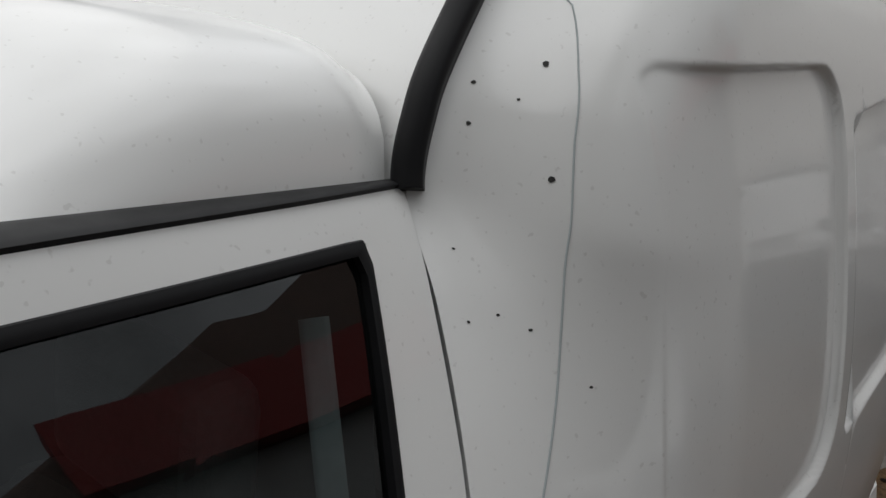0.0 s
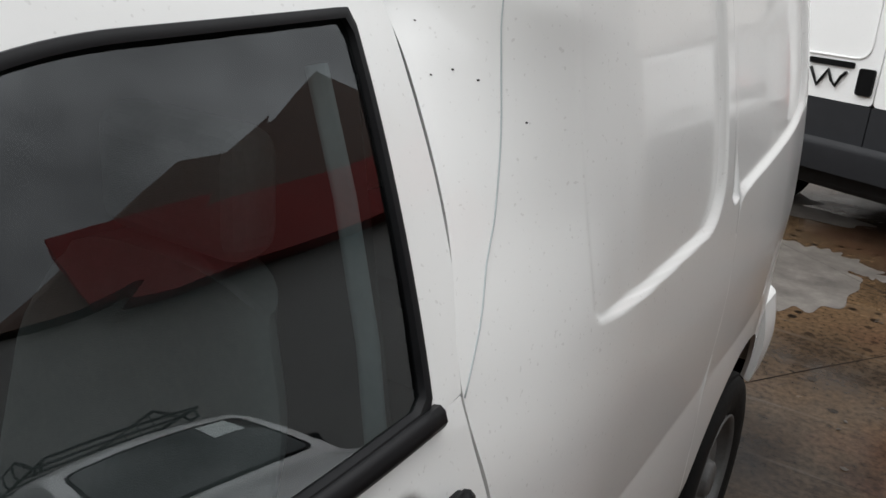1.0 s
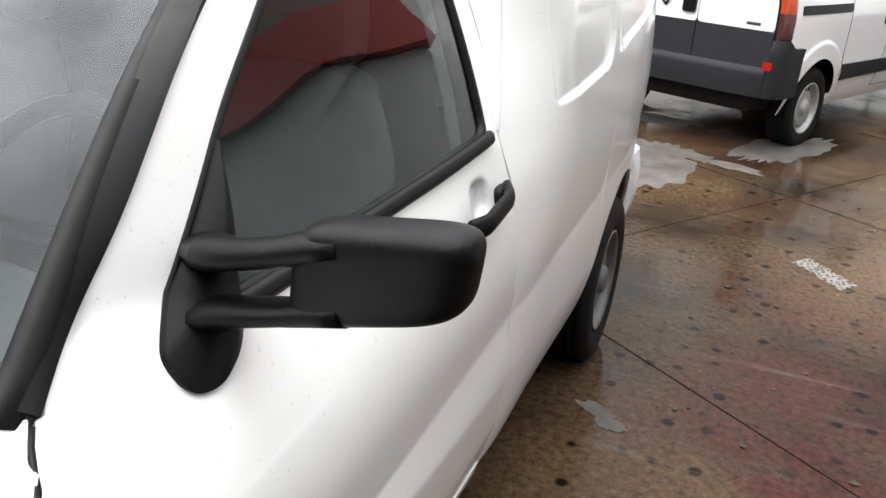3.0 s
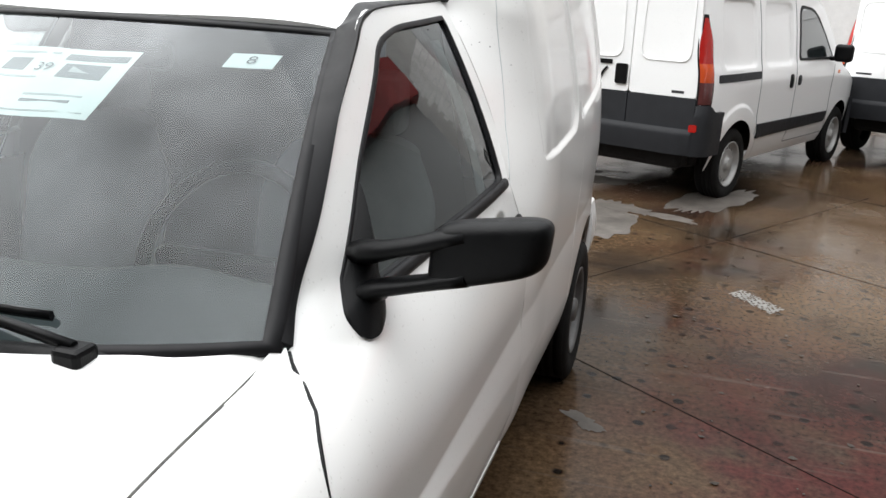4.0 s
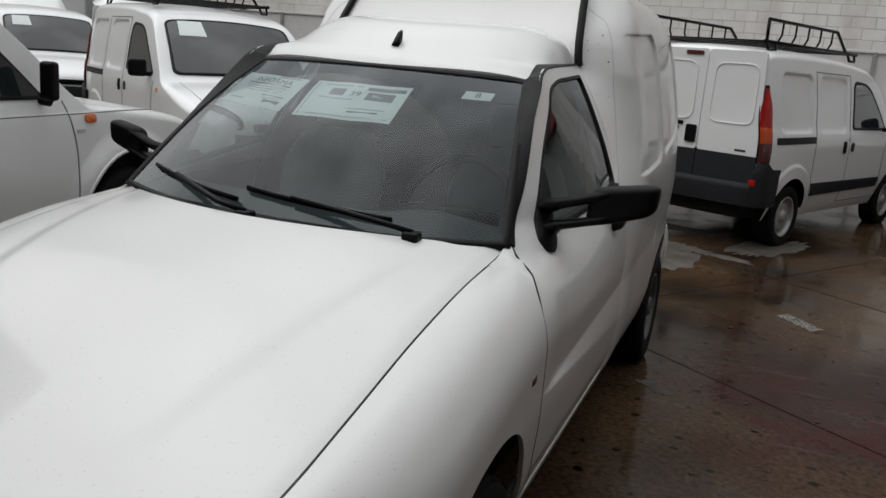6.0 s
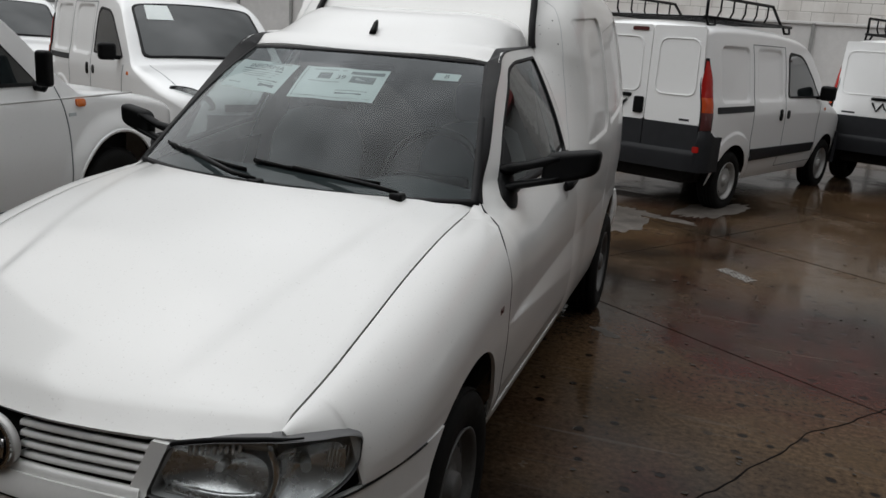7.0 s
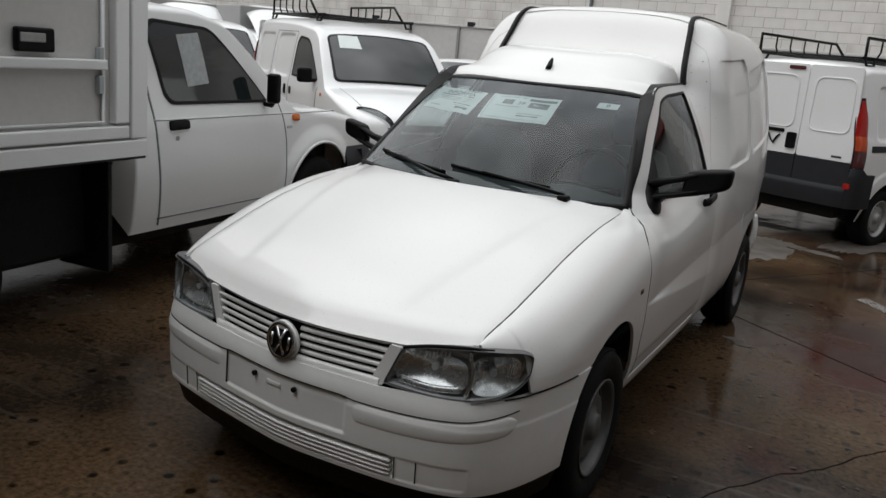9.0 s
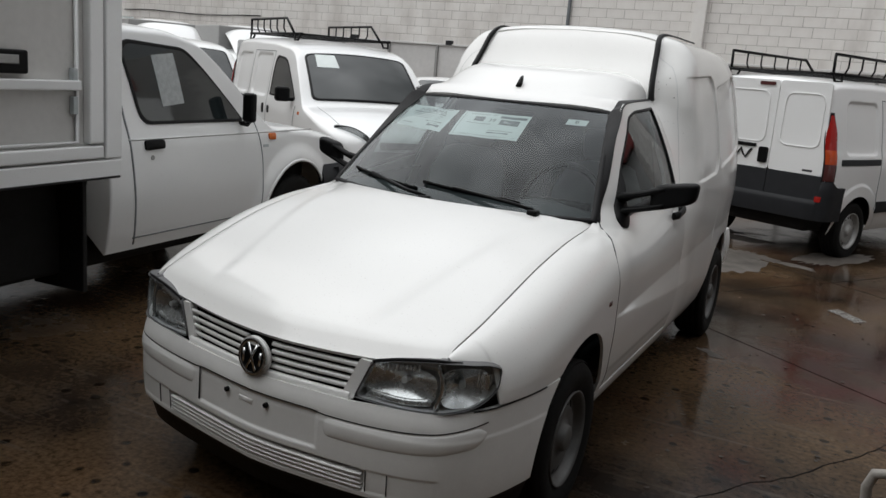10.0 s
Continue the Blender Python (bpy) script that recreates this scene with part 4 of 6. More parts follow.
em = part("emblem", sweep([face(0, 0.620, 0.0), face(0, 0.620, 0.016)], circle(0.061, 40), (0, 0, 1)), PAINT_SATIN, van, "round chrome emblem on a dark disc")


def disc(u, v, d):
    return Vector((u, face(0, 0.62, 0.018).y - d + 0.12 * v, 0.620 + v))


part("emblem_disc", plate([(0.047 * math.cos(t), 0.047 * math.sin(t)) for t in [2 * math.pi * i / 40 for i in range(40)]], disc, 0.002, 0.006, 3), BLACK, em)
part("chrome_ring", ring([(0.057 * math.cos(t), 0.057 * math.sin(t)) for t in [2 * math.pi * i / 48 for i in range(48)]],
                         [(0.047 * math.cos(t), 0.047 * math.sin(t)) for t in [2 * math.pi * i / 48 for i in range(48)]], disc, 0.006, 0.008, 48), CHROME, em)
for pts in ([(-0.020, 0.040), (0.019, -0.040)], [(0.020, 0.040), (-0.019, -0.040)], [(-0.036, 0.020), (-0.034, -0.022)], [(0.036, 0.020), (0.034, -0.022)]):
    part("chrome_bar", sweep([disc(u, v, 0.006) for u, v in pts], flat_prof(0.010, 0.006), (0, -1, 0.1)), CHROME, em)
# dark gap under the bonnet's front edge
part("bonnet_shadow_strip", sweep([face(-0.37 + 0.74 * i / 24, 0.695, -0.018) for i in range(25)], flat_prof(0.022, 0.012), (0, -1, 0.2)), SEAL, van)

# headlamps
LAMP_GREY = plain("lamp_grey", (0.62, 0.63, 0.64), 0.4)
LAMP_MIRROR = plain("lamp_mirror", (0.72, 0.73, 0.74), 0.26, metal=0.9)
# paler chrome for the flutes, glints put into the colour
LAMP_GLINT = plain("lamp_glint_chrome", (0.88, 0.88, 0.88), 0.22, metal=0.5)
LAMP_RIM = plain("lamp_rim_plastic", (0.10, 0.10, 0.103), 0.4, coat=0.1)
lamp_out = rounded([(0.346, 0.577), (0.50, 0.570), (0.62, 0.574), (0.695, 0.588), (0.728, 0.625), (0.7305, 0.698), (0.708, 0.714), (0.632, 0.727), (0.50, 0.716), (0.395, 0.690)],
                   [0.012, 0.05, 0.05, 0.04, 0.04, 0.02, 0.015, 0.04, 0.05, 0.02])
lamp_in = [(0.55 + (u - 0.55) * 0.990, 0.645 + (v - 0.645) * 0.982) for u, v in lamp_out]
for side in (1, -1):
    hl = new("headlight")
    hl.parent = van
    hl["label"] = "clear headlamp with chrome reflectors and fluted glass"

    def put(name, bm, material, label="", keep=hl):
        if side < 0:
            b = mirrored(bm)
            bm.free()
            bm = b
        return part(name, bm, material, keep, label)

    put("lamp_rim", ring(lamp_out, lamp_in, face, 0.004, 0.05, 110), LAMP_RIM, "grey lamp rim")
    top = [(x, z) for x, z in lamp_out if z > 0.66 and 0.40 < x < 0.66]
    top = sorted(top)
    put("lamp_gasket", sweep([face(x, z + 0.004, 0.004) for x, z in top], flat_prof(0.010, 0.006), (0, -1, 0.15), size=lambda t: 1.0 - 0.6 * sstep(0.6, 1.0, t)), SEAL, "black rubber gasket over the lamp")
    put("lamp_lens", plate(lamp_in, face, 0.004, 0.004, 6, dome=0.004, step=0.03), CLEAR)
    put("lamp_housing", plate(lamp_in, face, -0.046, 0.004, 4, step=0.03), LAMP_GREY)
    put("lamp_wall", ring([(0.55 + (u - 0.55) * 0.99, 0.645 + (v - 0.645) * 0.98) for u, v in lamp_in], [(0.55 + (u - 0.55) * 0.985, 0.645 + (v - 0.645) * 0.975) for u, v in lamp_in], face, -0.004, 0.045, 90), LAMP_GREY)

    def bowl(cx_, cz_, rx, rz, depth):
        """A reflector with a rounded-rectangle mouth."""
        def at(u, v):
            c, n_ = math.cos(2 * math.pi * u), math.sin(2 * math.pi * u)
            k = (abs(c) ** 3.2 + abs(n_) ** 3.2) ** (-1 / 3.2)
            return face(cx_ + rx * v * c * k, cz_ + rz * v * n_ * k, -0.046 + 1.25 * depth * v ** 1.9)
        return grid(at, 96, 16)
    put("reflector", bowl(0.482, 0.638, 0.112, 0.056, 0.028), LAMP_MIRROR, "chrome main reflector")
    put("reflector", bowl(0.660, 0.645, 0.052, 0.058, 0.030), LAMP_MIRROR, "chrome turn-lamp reflector")
    put("bulb_shield", sweep([face(0.492, 0.650, -0.045), face(0.492, 0.650, -0.016)], circle(0.010, 14), (0, 0, 1)), LAMP_GREY)
    put("bulb", sweep([face(0.660, 0.650, -0.044), face(0.660, 0.650, -0.018)], circle(0.011, 12), (0, 0, 1)), PALEINK)
    put("lamp_shelf", sweep([face(0.385 + 0.195 * i / 12, 0.598 - 0.010 * math.sin(math.pi * i / 12), -0.016) for i in range(13)], flat_prof(0.020, 0.010), (0, -1, 0.4)), LAMP_MIRROR)
    put("divider", sweep([face(0.595 + 0.02 * math.sin(math.pi * i / 8), 0.578 + 0.136 * i / 8, -0.012) for i in range(9)], flat_prof(0.012, 0.02), (0, -1, 0.1)), CHROME)
    for i in range(9):
        put("flute", sweep([face(0.430 + 0.013 * i, 0.668 + 0.0025 * i, -0.014), face(0.434 + 0.013 * i, 0.690 + 0.002 * i, -0.010)], flat_prof(0.007, 0.007), (0, -1, 0.3)), LAMP_GLINT)
    for i in range(6):
        put("flute", sweep([face(0.688 + 0.005 * i, 0.632, -0.018), face(0.692 + 0.005 * i, 0.674, -0.018)], flat_prof(0.003, 0.006), (0.5, -1, 0.1)), LAMP_GLINT)
    for i in range(4):
        put("flute", sweep([face(0.375 + 0.004 * i, 0.584 + 0.006 * i, -0.015), face(0.440 + 0.004 * i, 0.582 + 0.006 * i, -0.015)], flat_prof(0.005, 0.005), (0, -1, 0.3)), LAMP_GLINT)
    # side repeater on the wing
    rep = rounded([(0.222, 0.722), (0.272, 0.722), (0.272, 0.745), (0.222, 0.745)], 0.011)
    b = plate(rep, lambda y, z, d: Vector((0.803 + d, y, z)), 0.008, 0.012, 3, dome=0.005)
    put("side_repeater", b, SMOKE, "smoked side repeater", van)

# aerial
part("antenna", sweep([Vector((0.0, 1.095, 1.468)), Vector((0.0, 1.102, 1.488)), Vector((0.0, 1.116, 1.512)), Vector((0.0, 1.126, 1.524))], [(-0.013, -0.022), (0.013, -0.022), (0.010, 0.018), (-0.010, 0.018)], (0, 1, 0.2), size=lambda t: 1.0 - 0.72 * t), BLACK, van, "stubby black fin antenna")

# ---- cabin ----
part("dashboard", grid(lambda u, v: Vector(((2 * u - 1) * 0.60, 0.36 + 0.42 * v + 0.06 * (2 * u - 1) ** 2, 0.955 + 0.035 * math.sin(math.pi * v) - 0.30 * sstep(0.75, 1.0, v) + 0.03 * math.exp(-((u - 0.78) / 0.12) ** 2) * sstep(0.2, 0.6, v))), 36, 24), CABIN, van, "grey dashboard")
part("firewall", grid(lambda u, v: Vector(((2 * u - 1) * 0.60, 0.43 - 0.02 * v, 0.30 + 0.62 * v)), 6, 6), DARK, van)
for s_ in (1, -1):
    part("door_card", grid(lambda u, v: Vector((s_ * (cab_x(0.42 + 1.03 * u, 0.42 + 0.56 * v) - 0.05), 0.42 + 1.03 * u, 0.42 + 0.56 * v)), 12, 10), CABIN, van, "grey inner door lining")
part("cabin_floor", block(0, 0.98, 0.40, 1.30, 1.05, 0.06, 0.01), CABIN, van)
part("bulkhead", grid(lambda u, v: Vector(((2 * u - 1) * (0.76 - 0.23 * v), 1.46 + 0.04 * v, 0.40 + 1.03 * v)), 8, 8), CABIN, van, "grey bulkhead behind the seats")
part("headliner", grid(lambda u, v: Vector(((2 * u - 1) * 0.43, 1.0 + 0.50 * v, 1.395 + 0.02 * v)), 8, 6, flip=True), CABIN, van)
for sx in (0.36, -0.36):
    seat = part("seat", grid(lambda u, v: Vector((sx + (2 * u - 1) * 0.24, 0.78 + 0.50 * v, 0.56 + 0.06 * abs(2 * u - 1) ** 3 - 0.10 * (1 - sstep(0, 0.2, v)) - 0.04 * v)), 16, 16), CLOTH, van, "grey cloth seat")

    def back(u, v):
        w = 0.235 - 0.06 * sstep(0.72, 1.0, v)
        return Vector((sx + w * math.cos(2 * math.pi * u) * (abs(math.cos(2 * math.pi * u)) ** -0.35 if abs(math.cos(2 * math.pi * u)) > 0.02 else 1),
                       1.25 + 0.16 * v + 0.058 * math.sin(2 * math.pi * u) * (1 - 0.3 * v) - 0.03 * math.cos(2 * math.pi * u) ** 2, 0.54 + 0.60 * v - 0.03 * sstep(0.9, 1, v) * math.cos(2 * math.pi * u) ** 2))
    part("backrest", joined(grid(back, 28, 22), grid(lambda u, v: back(u, 1.0).lerp(Vector((sx, 1.41, 1.145)), v), 28, 3)), CLOTH, seat)
    part("headrest", block(sx, 1.415, 1.22, 0.25, 0.085, 0.155, 0.035, 4), CLOTH, seat)
part("steering_wheel", sweep([Vector((0.36 + 0.185 * math.cos(t), 0.80 + 0.085 * math.sin(t), 0.985 + 0.165 * math.sin(t))) for t in [2 * math.pi * i / 40 for i in range(40)]], circle(0.015, 8), (0, -0.9, 0.45), loop=True), BLACK, van, "black steering wheel")
part("steering_hub", block(0.36, 0.79, 0.975, 0.30, 0.05, 0.07, 0.02, 3), BLACK, van)
for s_ in (1, -1):
    part("seat_belt", sweep([Vector((s_ * (cab_x(1.38, z) - 0.045 - 0.012 * math.sin(3 * z)), 1.368 + 0.22 * (z - 1.06), z)) for z in (1.37, 1.25, 1.12, 0.98, 0.80, 0.60)], flat_prof(0.024, 0.004), (s_, -0.8, 0)), GREYINK, van, "grey seat belt")
part("mirror_inside", block(0.02, 1.0, 1.335, 0.21, 0.03, 0.06, 0.012, 3), BLACK, van)


# ---- paper notices behind the windscreen ----
def text_mesh(body, size):
    cu = bpy.data.curves.new("t", "FONT")
    cu.body, cu.size, cu.align_x, cu.align_y = body, size, "CENTER", "CENTER"
    ob = new("t", cu)
    me = bpy.data.meshes.new_from_object(ob)
    bpy.data.objects.remove(ob)
    bm = bmesh.new()
    bm.from_mesh(me)
    bpy.data.meshes.remove(me)
    return bm


def notice(name, to3d, w, h, marks, words, label, category="paper"):
    """A printed sheet; marks are bars (x, y, width, height, material), words are (text, size, x, y, material)."""
    p = part(name, plate(dense([(-w / 2, -h / 2), (w / 2, -h / 2), (w / 2, h / 2), (-w / 2, h / 2)], 0.03), lambda u, v, d: to3d(u, v, d + 0.0015 * math.sin(40 * u + 25 * v)), 0.0, 0.0008, 3), PAPER)
    p.matrix_basis = VAN_AT
    tagged(p, label, category)
    for x, y, bw, bh, m in marks:
        part("print", plate(dense([(x - bw / 2, y - bh / 2), (x + bw / 2, y - bh / 2), (x + bw / 2, y + bh / 2), (x - bw / 2, y + bh / 2)], 0.05), lambda u, v, d: to3d(u, v, d + 0.0015 * math.sin(40 * u + 25 * v)), 0.0008, 0.0004, 1), m, p)
    for tx, size, x, y, m in words:
        bm = text_mesh(tx, size)
        for v in bm.verts:
            v.co = to3d(v.co.x + x, v.co.y + y, 0.0016 + 0.0015 * math.sin(40 * (v.co.x + x) + 25 * (v.co.y + y)))
        part("lettering", bm, m, p)
    return p


def on_glass(x0, v0, turn):
    c, s_ = math.cos(turn), math.sin(turn)

    def f(u, w, d):
        x = x0 + u * c - w * s_
        v = v0 + (u * s_ + w * c) / 0.76
        return screen(0.5 + 0.5 * x / (0.605 - 0.15 * v), v, -0.010 + d)
    return f


lines = [(0.0, 0.02 - 0.014 * k, 0.20 - 0.02 * (k % 3), 0.004, PALEINK) for k in range(3)]
notice("paper_notice", on_glass(-0.315, 0.715, -0.08), 0.30, 0.20,
       [(0, 0.038, 0.21, 0.006, GREYINK), (-0.085, -0.068, 0.07, 0.008, PALEINK), (0.07, -0.03, 0.10, 0.006, GREYINK), (0.085, -0.062, 0.075, 0.018, GREYINK), (0.07, -0.045, 0.07, 0.004, PALEINK), (0.07, 0.090, 0.10, 0.007, PALEINK)] + lines,
       [("INFORMA", 0.042, 0.01, 0.060, GREYINK)], "printed white notice sheet taped inside the windscreen")
notice("paper_notice", on_glass(0.015, 0.705, 0.02), 0.285, 0.21,
       [(-0.06, 0.045, 0.045, 0.040, GREYINK), (0.080, 0.075, 0.105, 0.020, GREYINK), (0.075, 0.030, 0.075, 0.045, GREYINK), (0.075, 0.036, 0.045, 0.02, PALEINK), (0.0, -0.090, 0.26, 0.003, PALEINK), (-0.132, 0, 0.003, 0.19, PALEINK),
        (0.06, -0.045, 0.10, 0.005, PALEINK), (0.055, -0.062, 0.085, 0.008, GREYINK), (-0.05, 0.005, 0.11, 0.005, PALEINK), (-0.05, 0.085, 0.12, 0.006, PALEINK)],
       [("39", 0.036, 0.002, 0.036, GREYINK)], "printed lot sheet taped inside the windscreen")
notice("number_sticker", on_glass(0.345, 0.845, 0.0), 0.085, 0.050, [], [("8", 0.036, 0.0, 0.0, GREYINK)], "small white sticker inside the windscreen corner", "sticker")


BODY["settle"] = False


# ---- small high-roof delivery vans ----
def ground_z(x, y):
    """The yard drains gently towards the far wall of parked vans."""
    return -0.06 * sstep(0.0, 5.0, -x - 1.6) * sstep(1.0, 7.0, y)


k_top = crv([-0.76, -0.72, -0.60, -0.40, -0.15, 0.10, 0.16, 0.45, 0.70, 0.80, 1.0, 1.6, 2.4, 3.0, 3.15, 3.22],
            [0.66, 0.78, 0.86, 0.93, 1.00, 1.055, 1.09, 1.385, 1.615, 1.675, 1.725, 1.775, 1.79, 1.775, 1.75, 1.70])
k_plan = crv([-0.76, -0.70, -0.58, -0.40, -0.15, 0.1, 2.6, 3.0, 3.14, 3.22], [0.66, 0.78, 0.89, 0.955, 0.99, 1.0, 1.0, 0.985, 0.965, 0.93])
k_prof = crv([0.25, 0.34, 0.45, 0.62, 0.90, 1.04, 1.10, 1.35, 1.60, 1.72, 1.80], [0.735, 0.775, 0.805, 0.826, 0.828, 0.815, 0.800, 0.762, 0.712, 0.680, 0.65])
k_sh = crv([-0.76, -0.4, 0.1, 0.2, 0.6, 0.8, 1.2, 3.0, 3.22], [0.10, 0.10, 0.06, 0.045, 0.05, 0.09, 0.12, 0.12, 0.12])
K_PANELS = [((1.50, 2.12), (1.06, 1.56)), ((2.32, 2.93), (1.06, 1.56))]


def k_half(y, z):
    x = k_plan(y) * k_prof(z)
    for a, b in K_PANELS:
        if a[0] - 0.03 < y < a[1] + 0.03 and 1.0 < z < 1.6:
            x -= 0.020 * (1 - sstep(-0.009, 0.009, rr_dist(y, z, a, b, 0.07)))
    r = math.hypot(y - 2.6, z - 0.29)
    x += 0.012 * sstep(0.49, 0.46, r) if z < 0.85 and abs(y - 2.6) < 0.5 else 0.0
    return x


def section_shell(ys, top, half_w, floor_z, shoulder, crown, n1=80, n2=8, n3=8):
    """A vehicle's outer skin from cross-sections at each y, both sides."""
    bm = bmesh.new()
    rows = []
    for y in ys:
        T, sh, zb = top(y), shoulder(y), floor_z(y)
        zt = max(T - sh, zb + 0.02)
        pts = []
        for i in range(n1 + 1):
            z = zb + (zt - zb) * i / n1
            pts.append((half_w(y, z), z))
        xs = half_w(y, zt)
        w = min(sh * 1.25, xs * 0.6)
        cr = crown(y)
        for i in range(1, n2 + 1):
            a = math.pi / 2 * i / n2
            pts.append((xs - w + w * math.cos(a), zt + (T - cr - zt) * math.sin(a)))
        for i in range(1, n3 + 1):
            q = 1 - i / n3
            pts.append(((xs - w) * q, T - cr * q * q))
        rows.append([bm.verts.new((x, y, z)) for x, z in pts] + [bm.verts.new((-x, y, z)) for x, z in pts[-2::-1]])
    for r0, r1 in zip(rows, rows[1:]):
        for j in range(len(r0) - 1):
            bm.faces.new((r0[j], r1[j], r1[j + 1], r0[j + 1])).smooth = True
    for r, s in ((rows[0], 1), (rows[-1], -1)):
        mid = bm.verts.new(sum((v.co for v in r), Vector()) / len(r))
        for j in range(len(r) - 1):
            q = (r[j], r[j + 1], mid)
            bm.faces.new(q if s > 0 else q[::-1]).smooth = True
    bmesh.ops.recalc_face_normals(bm, faces=bm.faces)
    return bm


def arch_floor(centres, r, cz_, zb):
    def f(y):
        z = zb
        for c in centres:
            if abs(y - c) < r:
                z = max(z, cz_ + math.sqrt(r * r - (y - c) ** 2))
        return z
    return f


def frange(a, b, step, extra=()):
    n = max(1, round((b - a) / step))
    return sorted({round(a + (b - a) * i / n, 5) for i in range(n + 1)} | set(extra))


def seam_line(parent, pts, w=0.0035, label=""):
    return part("panel_gap", sweep(pts, [(-w, -0.002), (w, -0.002), (w, 0.0012), (-w, 0.0012)], (1, 0, 0.2)), GREYINK, parent, label)


def k_side(s):
    return lambda y, z, d: Vector((s * (k_half(y, z) + d), y, z))


def k_rear(x, z, d):
    return Vector((x, 3.224 - 0.014 * (abs(x) / 0.8) ** 6 + d, z))


def k_screen(x, v, d):
    y = 0.17 + 0.53 * v + 0.02 * (x / 0.7) ** 2
    return Vector((x, y - 0.6 * d, 1.098 + 0.522 * v + 0.8 * d + 0.02 * math.sin(math.pi * v) - (0.020 + 0.02 * v) * (x / 0.7) ** 2))


def roof_rack(parent, z0, y0, y1, half_x):
    """Black tube rack: two long rails, flat bars between them, a guard with posts on either side."""
    rk = part("roof_rack", sweep([Vector((half_x, y0, z0 + 0.05)), Vector((half_x, y1, z0 + 0.05))], circle(0.016, 8)), BLACK, parent, "black tube roof rack with side guards")
    part("rack_rail", sweep([Vector((-half_x, y0, z0 + 0.05)), Vector((-half_x, y1, z0 + 0.05))], circle(0.016, 8)), BLACK, rk)
    n = 8
    for i in range(n):
        y = y0 + (y1 - y0) * i / (n - 1)
        part("rack_bar", sweep([Vector((-half_x, y, z0 + 0.05)), Vector((half_x, y, z0 + 0.05))], flat_prof(0.06, 0.016)), BLACK, rk)
    for s in (1, -1):
        yg = y0 + 0.28
        top = [Vector((s * half_x, y1 - 0.04, z0 + 0.05)), Vector((s * half_x, y1 - 0.03, z0 + 0.235)), Vector((s * half_x, yg + 0.30, z0 + 0.235)), Vector((s * half_x, yg, z0 + 0.05))]
        part("rack_guard", sweep(top, circle(0.015, 8), (1, 0, 0)), BLACK, rk)
        for k in range(1, 6):
            y = y1 - 0.04 - (y1 - yg - 0.34) * k / 5.4
            part("rack_post", sweep([Vector((s * half_x, y, z0 + 0.235)), Vector((s * half_x, y, z0 + 0.12)), Vector((s * (half_x - 0.03), y, z0 + 0.055))], circle(0.010, 6), (0, 1, 0)), BLACK, rk)
        for y in (y0 + 0.15, y1 - 0.12):
            part("rack_foot", sweep([Vector((s * half_x, y - 0.09, z0 + 0.05)), Vector((s * (half_x + 0.02), y - 0.07, z0 - 0.02)), Vector((s * (half_x + 0.02), y + 0.07, z0 - 0.02)), Vector((s * half_x, y + 0.09, z0 + 0.05))], circle(0.013, 6), (1, 0, 0)), BLACK, rk)


lamp_px = crv([0, 0.25, 0.5, 0.75, 1], [0.625, 0.70, 0.768, 0.800, 0.806])
lamp_py = crv([0, 0.25, 0.5, 0.75, 1], [3.236, 3.233, 3.212, 3.16, 3.10])
AMBER = plain("red_amber_lamp_plastic", (0.55, 0.075, 0.018), 0.16, coat=0.7, vary=0.2)


